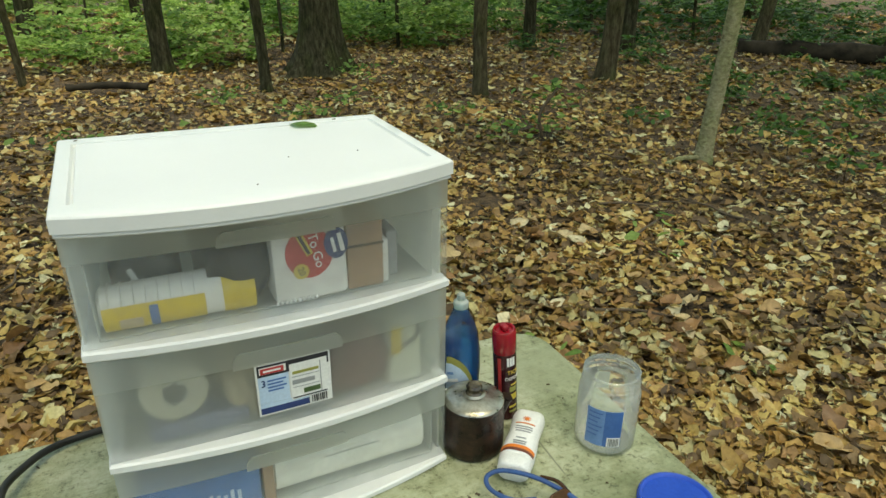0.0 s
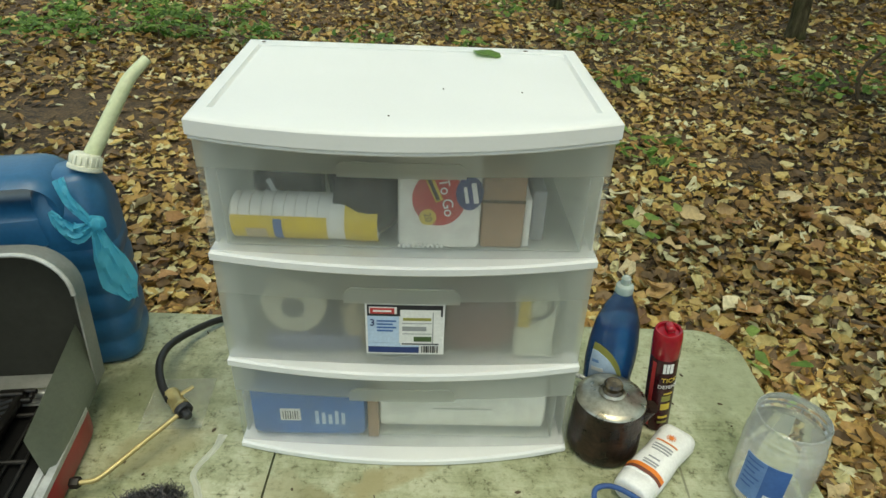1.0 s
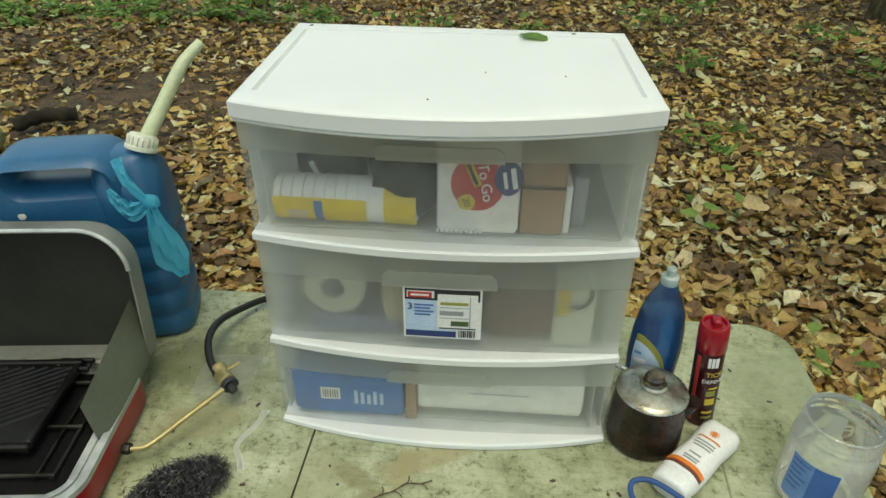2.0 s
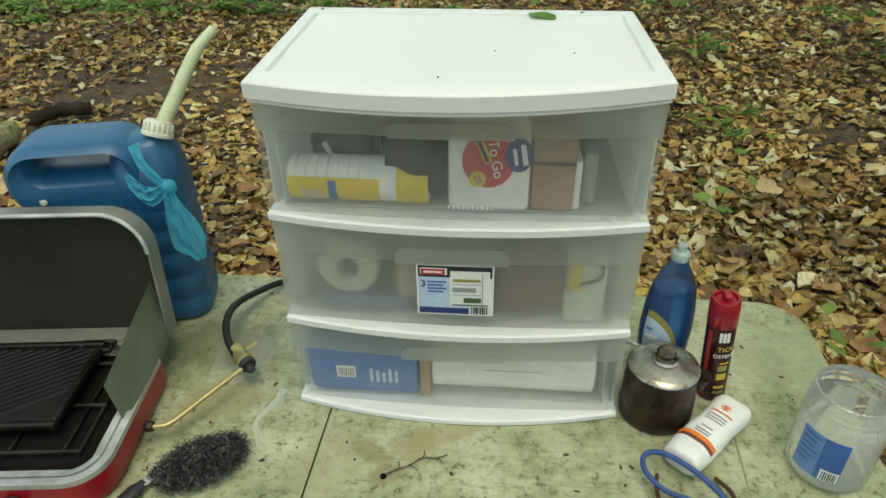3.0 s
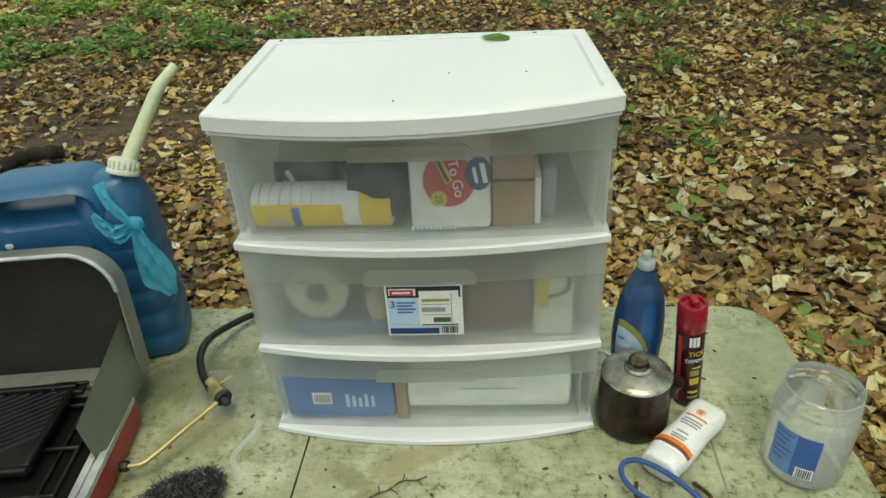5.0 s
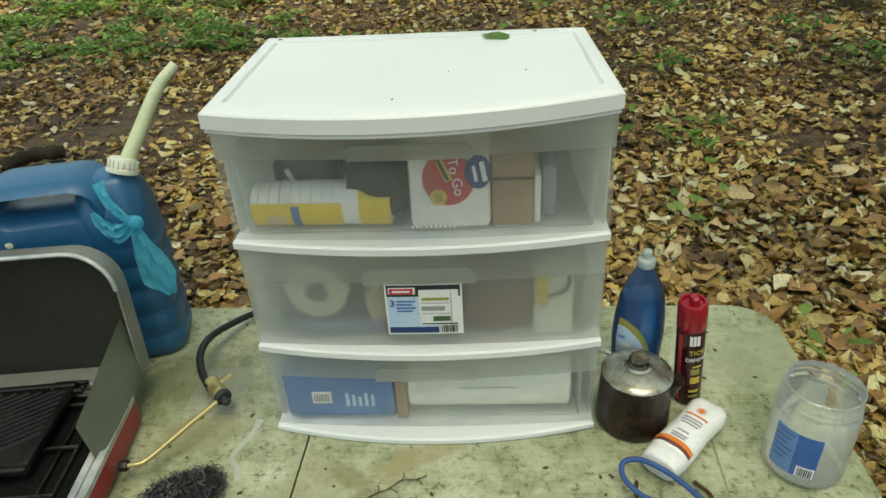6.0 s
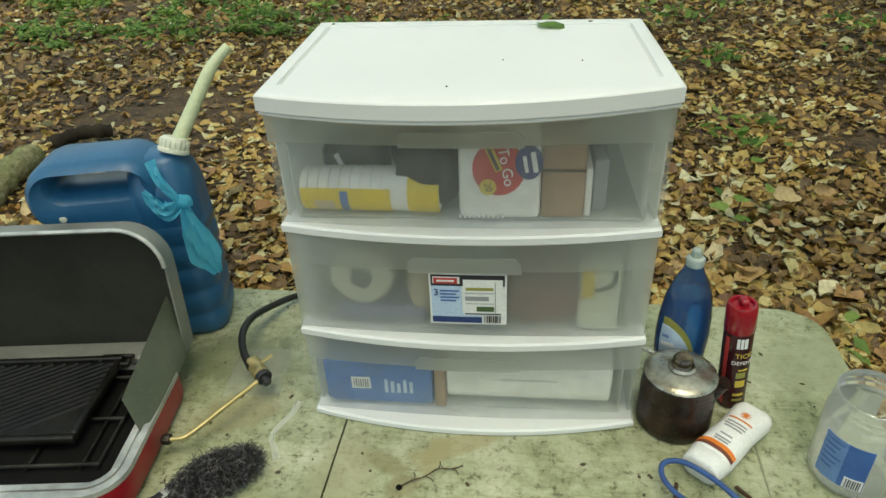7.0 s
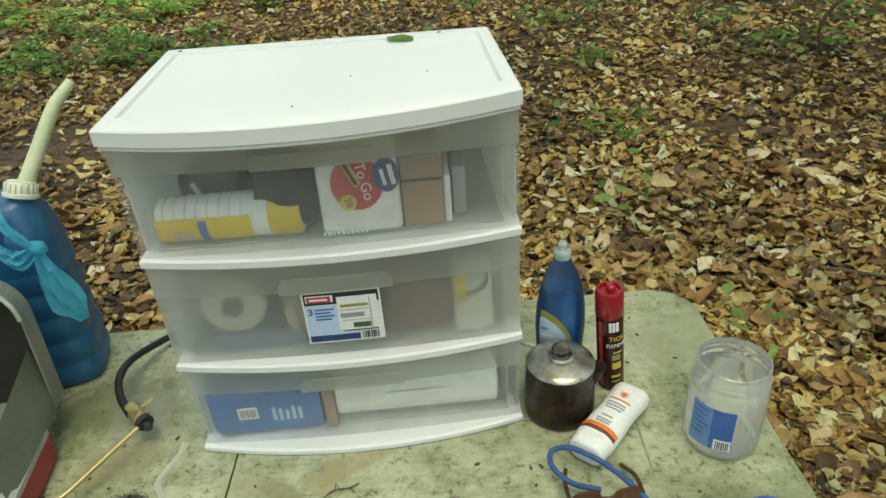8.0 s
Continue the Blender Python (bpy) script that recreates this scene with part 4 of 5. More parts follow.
roll = thing("toilet_roll", pose(-0.172, 0.082, Z2 + 0.078), "white toilet paper roll lying on its side", "toilet paper")
part("paper", moved(lathe([(0.019, -0.05), (0.046, -0.05), (0.05, -0.046), (0.05, 0.046), (0.046, 0.05), (0.019, 0.05), (0.019, -0.05)], 36, False), pose(0, 0, 0, 90)), M_CREAM, roll)
part("core", moved(lathe([(0.0188, -0.051), (0.0188, 0.051), (0.0168, 0.051), (0.0168, -0.051), (0.0188, -0.051)], 28, False), pose(0, 0, 0, 90)), M_INK_GREY, roll)
roll2 = thing("paper_roll", pose(-0.062, 0.09, Z2 + 0.05), "tan paper roll beside a sticker", "paper roll")
part("paper", moved(lathe([(0.014, -0.05), (0.046, -0.05), (0.05, -0.046), (0.05, 0.046), (0.046, 0.05), (0.014, 0.05), (0.014, -0.05)], 32, False), pose(0, 0, 0, 90, 0, 20)), M_TAN, roll2)
part("yellow_end", moved(slab(0.03, 0.002, 0.07, 0.001, 0.02, -0.053, -0.035), pose(0, 0, 0, 0, 0, 20)), M_YELLOW, roll2)
snack = thing("maroon_packet", pose(0.108, 0.07, Z2), "dark maroon packet lying in the drawer", "packet")
part("film", crumpled(0.14, 0.11, 0.12, 11), M_MAROON, snack, "", 80)
mug = thing("strapped_pouch", pose(0.202, 0.052, Z2), "clear pouch with a yellow strip and loop", "pouch")
part("pouch", loft([(0, 0.065, 0.06, 0.012), (0.11, 0.062, 0.06, 0.012), (0.122, 0.05, 0.03, 0.01)]), M_CAP, mug)
part("strip", slab(0.018, 0.002, 0.056, 0.0008, -0.019, -0.0335, 0.06), M_YELLOW, mug)
part("loop", tube(smooth_path([(-0.008, -0.033, 0.074), (0.01, -0.035, 0.08), (0.022, -0.034, 0.095), (0.02, -0.033, 0.112)], 6), 0.0025, 6), M_BLACK, mug)
mat_blue = thing("blue_packet", pose(-0.142, 0.078, Z2), "flat blue packet under the paper rolls", "packet")
part("packet", slab(0.15, 0.11, 0.027, 0.008), M_GREYBLUE, mat_blue)

wipes = thing("blue_tissue_pack", pose(-0.161, 0.067, Z3), "blue wrapped pack of paper napkins with a barcode", "napkin pack")
part("wrap", slab(0.194, 0.1, 0.105, 0.012), M_BOXBLUE, wipes)
bl = part("barcode_label", slab(0.034, 0.001, 0.026, 0.0004, -0.03, -0.0508, 0.038), M_INK_WHITE, wipes, "white barcode label")
for k in range(7):
    part("barcode_bar", slab(0.0014 + 0.0006 * (k % 2), 0.0006, 0.018, 0.0002, -0.042 + 0.004 * k, -0.0518, 0.042), M_INK_BLACK, bl)
for k in range(5):
    part("text_bar", slab(0.006, 0.0006, 0.03 - 0.004 * (k % 3), 0.0002, 0.014 + 0.011 * k, -0.0508, 0.03), M_INK_SKY, wipes)
tan = thing("tan_carton", pose(-0.053, 0.062, Z3), "narrow tan cardboard carton", "carton")
part("carton", slab(0.018, 0.09, 0.1, 0.002), M_CARD, tan)
towel = thing("paper_towel_roll", pose(0.097, 0.075, Z3 + 0.056), "white roll of paper towels lying in the drawer", "paper towels")
part("paper", ring_mesh([[(x, 0.001 + y * k, z * k) for y, z in rrect(0.108, 0.108, 0.042, 8)] for x, k in ((-0.141, 0.9), (-0.137, 1.0), (0.137, 1.0), (0.141, 0.9))]), M_PAPER, towel)
part("loose_edge", slab(0.1, 0.0012, 0.0015, 0.0004, 0.0, -0.0535, 0.008), M_INK_GREY, towel)

# ---- leaf and specks on the lid ----
green_leaf = leaf_mesh("green_leaf", np.array([(0.0, 0.0, 0.0)]), np.array([0.056]), 0.01, np.random.default_rng(5), M_GREEN, None, 0.16, 0.66)
green_leaf.matrix_world = pose(0.124, 0.308, TOP + 0.604, 4, -3, 160)
tagged(green_leaf, "single green leaf lying on the white lid", "leaf")
for i, (x, y) in enumerate(((0.19, 0.335), (-0.25, 0.338), (0.05, 0.12), (0.16, 0.11), (-0.02, 0.01))):
    c = thing("crumb", pose(x, y, TOP + 0.602 - 0.008 * (0.5 - x / (2 * HW)) * (1 - 1.5 * y / DEPTH), 0, 0, 40 * i), "tiny dark crumb of bark on the white lid", "debris", "crumbs on the lid")
    part("bark_bit", crumpled(0.003 + 0.005 * (i < 2), 0.002, 0.002, 30 + i, 1), M_TWIG, c)

# ---- water can ----
can = thing("water_can", pose(-0.705, 0.262, TOP, 0, 0, 14), "blue plastic water can with a pale spout", "jerry can")
rows = [(0.0, 0.3, 0.13, 0.03), (0.006, 0.318, 0.148, 0.04), (0.02, 0.326, 0.156, 0.045)]
for k in range(4):
    z = 0.055 + k * 0.055
    rows += [(z - 0.012, 0.328, 0.158, 0.045), (z - 0.004, 0.32, 0.15, 0.042), (z + 0.004, 0.32, 0.15, 0.042), (z + 0.012, 0.328, 0.158, 0.045)]
rows += [(0.262, 0.326, 0.154, 0.045), (0.28, 0.3, 0.13, 0.045)]
rows = [(z, w - 0.022, d, r, 0.011, 0) for z, w, d, r in rows]
body = part("body", loft(rows, 8), M_BLUE_CAN, can, "", 60)


def grip_block():
    """The can's upper part: a rounded block with the hand slot right through it."""
    def ring(w, h, r, y, x, z):
        return [(px, y, pz) for px, pz in rrect(w, h, r, 8, x, z)]
    slot = (0.146, 0.036, 0.017)
    rows_ = [ring(slot[0] + 0.03, slot[1] + 0.034, 0.034, -0.062, -0.014, 0.357), ring(0.216, 0.112, 0.05, -0.072, -0.016, 0.331), ring(0.238, 0.132, 0.06, -0.06, -0.016, 0.331), ring(0.246, 0.14, 0.064, -0.04, -0.016, 0.331)]
    rows_ += [[(x, -y, z) for x, y, z in rr] for rr in rows_[::-1]]
    mid = [ring(*slot, 0.04, -0.014, 0.358), ring(*slot, -0.04, -0.014, 0.358)]
    return ring_mesh(rows_ + mid + [rows_[0]], False)


part("grip_block", grip_block(), M_BLUE_CAN, can, "upper part with a hand slot", 60)
part("shoulder", loft([(0.255, 0.13, 0.154, 0.045, 0.098, 0), (0.32, 0.128, 0.146, 0.045, 0.098, 0), (0.358, 0.118, 0.12, 0.045, 0.097, 0), (0.38, 0.095, 0.09, 0.04, 0.1, 0), (0.39, 0.07, 0.07, 0.03, 0.11, 0)], 8), M_BLUE_CAN, can, "", 60)
cap_m = pose(0.13, -0.012, 0.388, -16, 18)
part("cap", moved(lathe([(0.025, 0.0), (0.0285, 0.002), (0.0285, 0.008), (0.0248, 0.01), (0.0248, 0.026), (0.022, 0.03), (0.014, 0.031)], 30), cap_m), M_CAP, can, "ivory screw cap")
part("cap_grip", joined(*[moved(slab(0.004, 0.003, 0.016, 0.001), cap_m @ pose(0.0252 * math.cos(a * 0.349), 0.0252 * math.sin(a * 0.349), 0.01, 0, 0, 20 * a)) for a in range(18)]), M_CAP, can)
sp = smooth_path([(0, 0, 0.02), (0.0, 0.0, 0.08), (0.0, 0, 0.165), (0.004, 0, 0.195), (0.013, 0, 0.228)], 6)
part("spout", moved(tube(sp, [0.0142 - 0.005 * i / (len(sp) - 1) for i in range(len(sp))], 16), pose(0.13, -0.012, 0.388, -26, 33)), M_SPOUT, can, "yellowed translucent pouring spout")

spot = thing("white_spot", can.matrix_world @ pose(-0.078, -0.0715, 0.3, 84), "dried white splash on the blue can", "splash")
part("splash", crumpled(0.014, 0.011, 0.003, 17, 2), M_CAP, spot)

ribbon = thing("blue_film_tie", pose(-0.54, 0.212, TOP + 0.308), "thin light-blue plastic strip knotted round the can's neck", "plastic strip")


def strip(pts, widths, normal, fold=0.006):
    """A crinkled band along pts."""
    p = smooth_path(pts, 6)
    rings = []
    for i, q in enumerate(p):
        t = i / (len(p) - 1) * (len(widths) - 1)
        k = min(int(t), len(widths) - 2)
        w = widths[k] + (widths[k + 1] - widths[k]) * (t - k)
        d = (p[min(i + 1, len(p) - 1)] - p[max(i - 1, 0)]).normalized()
        s = d.cross(Vector(normal)).normalized()
        rings.append([q + s * w * (j / 6 - 0.5) + Vector(normal) * fold * math.sin(j * 2.4 + i * 0.5) * min(1, w / 0.03) for j in range(7)])
    return ring_mesh(rings, False, False)


part("knot", crumpled(0.03, 0.022, 0.026, 8, 2), M_BAG, ribbon)
part("collar", strip([(-0.05, 0.01, 0.09), (-0.032, -0.008, 0.055), (-0.006, -0.008, 0.02)], [0.02, 0.022, 0.012], (0.2, -1, 0.1)), M_BAG, ribbon)
part("tail", strip([(0.0, -0.004, 0.01), (0.012, -0.012, -0.05), (0.022, -0.012, -0.1), (0.034, -0.008, -0.14)], [0.014, 0.055, 0.062, 0.022], (0.2, -1, 0.1)), M_BAG, ribbon)
part("tail", strip([(0.0, -0.004, 0.013), (-0.035, -0.01, -0.004), (-0.055, -0.008, 0.012), (-0.072, -0.004, 0.035)], [0.014, 0.04, 0.028, 0.008], (0.2, -1, 0.1)), M_BAG, ribbon)

# ---- camp stove ----
stove = thing("camp_stove", pose(-0.508, -0.238, TOP, 0, 0, 6), "red folding camp stove with an open grey lid and griddle", "camp stove")
SW, SD = 0.56, 0.315
CX, CY = -SW / 2, SD / 2
part("base", loft([(0.0, SW - 0.03, SD - 0.03, 0.05, CX, CY), (0.006, SW - 0.006, SD - 0.006, 0.055, CX, CY), (0.014, SW, SD, 0.06, CX, CY), (0.058, SW, SD, 0.06, CX, CY), (0.06, SW - 0.004, SD - 0.004, 0.058, CX, CY)], 8), M_RED, stove, "glossy red enamel base")


def tray_rim(w, d, r, z, thick, height):
    outer, inner = (w, d, r), (w - 2 * thick, d - 2 * thick, max(r - thick, 0.004))
    rings = [[(x, y, zz) for x, y in rrect(a[0], a[1], a[2], 8, CX, CY)] for a, zz in ((outer, z), (outer, z + height), (inner, z + height), (inner, z))]
    return ring_mesh(rings + [rings[0]], False)


part("rim", tray_rim(SW + 0.002, SD + 0.002, 0.06, 0.058, 0.012, 0.01), M_STEEL, stove, "bare steel rim")
part("rim", tray_rim(SW - 0.034, SD - 0.034, 0.046, 0.056, 0.009, 0.0095), M_STEEL, stove, "bare steel rim")
part("deck", loft([(0.0595, SW - 0.012, SD - 0.012, 0.055, CX, CY), (0.0615, SW - 0.012, SD - 0.012, 0.055, CX, CY)], 8), M_STEEL, stove, "stained steel deck")
part("burner_tray", slab(SW - 0.062, SD - 0.062, 0.006, 0.003, CX, CY, 0.058), M_SOOTBLACK, stove, "black sooty burner tray")
for gy in (0.055, 0.15, 0.25):
    part("grate_bar", tube([(CX - 0.23, gy, 0.074), (CX + 0.235, gy, 0.074)], 0.0035, 8), M_SOOTSTEEL, stove)
for gx in (-0.52, -0.4, -0.28, -0.16, -0.075, -0.05):
    part("grate_bar", tube([(gx, 0.05, 0.07), (gx, 0.265, 0.07)], 0.003, 8), M_SOOTSTEEL, stove)
griddle = part("griddle", slab(0.32, 0.2, 0.01, 0.004, -0.258, 0.19, 0.078), M_IRON, stove, "black ribbed cast-iron griddle")


def frame_bars(w, d, t, h, x, y, z):
    return joined(slab(w, t, h, 0.003, x, y - d / 2 + t / 2, z), slab(w, t, h, 0.003, x, y + d / 2 - t / 2, z), slab(t, d - 2 * t, h, 0.003, x - w / 2 + t / 2, y, z), slab(t, d - 2 * t, h, 0.003, x + w / 2 - t / 2, y, z))


part("griddle_edge", frame_bars(0.32, 0.2, 0.011, 0.016, -0.258, 0.19, 0.079), M_IRON, griddle)
part("griddle_grip", frame_bars(0.06, 0.03, 0.008, 0.01, -0.112, 0.282, 0.082), M_IRON, griddle)
for k in range(-8, 9):
    a = radians(32)
    ox = -0.258 + k * 0.0225
    lo = [(ox + s, 0.197 + s * math.tan(a)) for s in np.linspace(-0.2, 0.2, 81)]
    ins = [p for p in lo if -0.406 < p[0] < -0.11 and 0.102 < p[1] < 0.278]
    if len(ins) > 3:
        part("rib", tube([(*ins[0], 0.088), (*ins[-1], 0.088)], 0.0045, 6), M_IRON, griddle)
part("knob", moved(lathe([(0.012, 0.0), (0.016, 0.002), (0.015, 0.018), (0.012, 0.02)], 20), pose(-0.132, -0.0005, 0.03, 90)), M_BLACK, stove, "black control knob")
part("knob", moved(lathe([(0.012, 0.0), (0.016, 0.002), (0.015, 0.018), (0.012, 0.02)], 20), pose(-0.215, -0.0005, 0.03, 90)), M_BLACK, stove, "black control knob")

# open lid: a shallow tray standing at the back
LH, LT = 0.255, 0.05


def lid_shell():
    w = SW + 0.004
    rings = []
    for y, inset in ((0.0, 0.0), (LT - 0.006, 0.002), (LT, 0.01), (LT - 0.003, 0.012), (LT - 0.008, 0.006), (0.0, 0.003)):
        pts = rrect(w - 2 * inset, 2 * LH - 2 * inset, 0.075, 8)
        rings.append([(CX + px, y, max(pz, 0.0)) for px, pz in pts])
    return rings


r_ = lid_shell()
lid_m = pose(0.0, SD + 0.004, 0.07, -6)
lid_open = part("stove_lid", moved(ring_mesh([r_[5], r_[0], r_[1], r_[2]], False), lid_m), M_LIDGREY, stove, "open grey steel lid")
w_in = [(CX + px, LT - 0.008, max(pz, 0.0)) for px, pz in rrect(SW - 0.02, 2 * LH - 0.02, 0.07, 8)]
w_bk = [(CX + px, LT - 0.002, max(pz, 0.0)) for px, pz in rrect(SW - 0.014, 2 * LH - 0.014, 0.07, 8)]
part("lid_panel", moved(ring_mesh([w_in, w_bk]), lid_m), M_SOOT, lid_open, "dark sooty inside of the lid")
part("lid_bead", moved(tube([(CX + px, -0.001, max(pz, 0.0)) for px, pz in rrect(SW, 2 * LH, 0.075, 8)[:18]], 0.004, 8), lid_m), M_STEEL, lid_open, "worn steel edge")
part("hinge_rail", slab(SW - 0.03, 0.012, 0.012, 0.003, CX, SD - 0.012, 0.066), M_STEEL, stove)


def plate(corners, thick):
    v = [Vector(c) for c in corners]
    nn = (v[1] - v[0]).cross(v[2] - v[0]).normalized()
    return ring_mesh([[p for p in v], [p + nn * thick for p in v]])


inv = stove.matrix_world.inverted()
wing = [inv @ Vector(c) for c in ((-0.562, 0.105, 0.922), (-0.543, 0.103, 0.842), (-0.545, 0.1, 0.8), (-0.52, -0.125, 0.79), (-0.577, -0.075, 0.838))]
part("wind_flap", plate(wing, 0.0015), M_FLAP, stove, "grey-green folding wind flap")

# ---- gas line ----
gas = thing("gas_hose", pose(0, 0, TOP), "brass regulator and black rubber gas hose joined to the stove", "gas hose")
part("pipe", tube(smooth_path([(-0.512, -0.098, 0.032), (-0.49, -0.095, 0.032), (-0.47, -0.085, 0.033), (-0.43, -0.03, 0.042), (-0.388, 0.03, 0.05)], 6), 0.0042, 10), M_BRASS, gas, "bent brass pipe")
part("pipe_nut", moved(lathe([(0.0085, -0.006), (0.0095, -0.004), (0.0095, 0.006), (0.0085, 0.008)], 6), pose(-0.506, -0.097, 0.032, 0, 90)), M_SOOTSTEEL, gas)
reg_m = look((-0.402, 0.066, 0.05), (-0.364, 0.026, 0.045))
part("regulator", moved(lathe([(0.009, 0.024), (0.0135, 0.021), (0.0145, 0.015), (0.0135, 0.012), (0.0135, -0.01), (0.015, -0.012), (0.015, -0.02), (0.012, -0.022), (0.012, -0.026)], 22), reg_m), M_BRASS, gas, "brass regulator body")
part("valve_knob", moved(lathe([(0.011, -0.024), (0.0155, -0.025), (0.0155, -0.032), (0.0135, -0.034), (0.0115, -0.032), (0.0075, -0.032), (0.0075, -0.046), (0.005, -0.048)], 22), reg_m), M_BLACK, gas, "black round knob")
part("lever", moved(slab(0.024, 0.008, 0.003, 0.001, 0.012, 0, 0), pose(-0.392, 0.068, 0.062, 0, -10, 40)), M_BRASS, gas)
part("hose", tube(smooth_path([(-0.412, 0.064, 0.052), (-0.438, 0.1, 0.06), (-0.458, 0.15, 0.062), (-0.465, 0.215, 0.05), (-0.448, 0.285, 0.03), (-0.405, 0.35, 0.014), (-0.32, 0.375, 0.009), (-0.2, 0.378, 0.009)], 8), 0.0072, 12), M_RUBBER, gas, "black rubber hose")

# ---- scrubbing brush ----
brush = thing("wire_scourer", pose(-0.396, -0.152, TOP, 0, 0, 35), "blackened tangled wire scourer on a short handle", "scourer")
rngw = np.random.default_rng(12)
wires = []
for k in range(3000):
    c = rngw.normal(0, 1, 3)
    c /= np.linalg.norm(c) * rngw.uniform(0.86, 1.25)
    d1, d2 = rngw.normal(0, 0.0048, 3), rngw.normal(0, 0.007, 3)
    p = np.array([c[0] * 0.068, c[1] * 0.04, 0.022 + c[2] * 0.02])
    pts = [p - d1, p + d2 * 0.6, p + d1]
    pts = [(q[0], q[1], max(q[2], 0.002)) for q in pts]
    wires.append(tube(pts, 0.0005, 3))
part("wire", joined(*wires), M_WIRE, brush)
part("core", moved(crumpled(0.1, 0.056, 0.032, 21, 3), pose(0, 0, 0.002)), M_SOOTBLACK, brush)
part("shaft", moved(slab(0.11, 0.018, 0.002, 0.0008), pose(-0.0395, 0.0335, 0.01, 0, 4, 25)), M_STEEL, brush, "flat steel blade")
part("grip", tube(smooth_path([(-0.086, 0.013, 0.012), (-0.12, -0.006, 0.012), (-0.155, -0.026, 0.012)], 5), [0.009] * 2 + [0.0125] * 8 + [0.009], 10, 0.6), M_BLACK, brush, "black handle")
tie = thing("white_strip", pose(-0.392, -0.235, TOP, 0, 0, 80), "short pale plastic strip on the table", "strip")
part("strip_body", slab(0.06, 0.012, 0.002, 0.0008), M_CAP, tie)

drip = thing("clear_strip", pose(0, 0, TOP + 0.0015), "crinkled strip of clear plastic lying on the table", "plastic strip")
part("strip_film", strip([(-0.318, 0.035, 0), (-0.322, 0.005, 0.001), (-0.338, -0.03, 0), (-0.342, -0.055, 0.001), (-0.33, -0.076, 0), (-0.319, -0.1, 0)], [0.016, 0.012, 0.01, 0.01, 0.011, 0.012], (0, 0, 1), 0.0012), M_STRIP, drip)

# ---- coffee pot ----
pot = thing("coffee_pot", pose(0.347, 0.032, TOP) @ Matrix.Diagonal((0.965, 0.965, 0.98, 1)), "soot-blackened steel coffee pot with a dull lid", "coffee pot")
part("pot_body", lathe([(0.054, 0.0), (0.06, 0.002), (0.063, 0.008), (0.0635, 0.02), (0.062, 0.08), (0.06, 0.104), (0.0612, 0.108), (0.0585, 0.109)], 44), M_POT, pot)
part("pot_lid", lathe([(0.0595, 0.1085), (0.061, 0.11), (0.059, 0.113), (0.05, 0.116), (0.03, 0.121), (0.016, 0.123), (0.0, 0.1235)], 44, False), M_POTLID, pot, "scratched steel lid")
part("lid_knob", lathe([(0.015, 0.122), (0.017, 0.126), (0.014, 0.13), (0.0155, 0.136), (0.0165, 0.14), (0.0135, 0.1445), (0.006, 0.146), (0.0, 0.1445)], 24, False), M_KNOB, pot, "dark knob on the lid")
part("knob_collar", lathe([(0.021, 0.1215), (0.0235, 0.124), (0.02, 0.128)], 24, False), M_POTLID, pot)
part("pot_spout", moved(loft([(0.0, 0.012, 0.03, 0.005), (0.025, 0.03, 0.034, 0.012, 0.004, 0), (0.03, 0.034, 0.034, 0.012, 0.006, 0)]), pose(0.056, -0.012, 0.073, 0, 0, -12)), M_POT, pot)
part("pot_handle", tube(smooth_path([(-0.03, 0.05, 0.104), (-0.055, 0.058, 0.113), (-0.063, 0.052, 0.12), (-0.05, 0.04, 0.122)], 5), 0.004, 8), M_STEEL, pot, "wire bail")

# ---- dish soap ----
soap = thing("dish_soap_bottle", pose(0.37, 0.138, TOP, 0, 0, 12), "clear bottle two-thirds full of blue dish soap", "soap bottle")
prof = [(0.0, 0.07, 0.045, 0.02), (0.005, 0.08, 0.052, 0.024), (0.05, 0.088, 0.056, 0.027), (0.11, 0.094, 0.058, 0.028), (0.15, 0.09, 0.056, 0.027), (0.19, 0.078, 0.052, 0.025), (0.222, 0.055, 0.043, 0.02), (0.24, 0.034, 0.033, 0.0155), (0.252, 0.03, 0.03, 0.0145)]
part("bottle", loft(prof, 8), M_CLEAR, soap, "clear plastic bottle", 60)
liq = [(z + 0.002, w - 0.004, d - 0.004, r - 0.002) for z, w, d, r in prof[:6]] + [(0.194, 0.073, 0.047, 0.0225)]
part("liquid", loft(liq, 8), M_SOAP, soap, "deep blue liquid soap", 60)
part("soap_cap", lathe([(0.014, 0.25), (0.0155, 0.252), (0.0155, 0.264), (0.014, 0.266), (0.0085, 0.268), (0.0085, 0.279), (0.006, 0.282)], 26), M_CAPBLUE, soap, "pale blue push-pull cap")


def on_bottle(u, z):
    w = 0.046 - 0.0045 * abs(z - 0.11) / 0.1
    a = radians(u)
    return Vector((w * math.cos(a) * 1.05, 0.0335 * math.sin(a), z)), Vector((math.cos(a), math.sin(a), 0)).normalized()


def oval_label(reach, tall, off):
    """A label with a curved outer edge: u runs 0 to 1 over its width at each height."""
    def at(u, z):
        w = reach * math.sqrt(max(0.02, 1 - ((z - 0.045) / tall) ** 2))
        p, nn = on_bottle(200 + u * w, z)
        return p + nn * off, nn
    return at


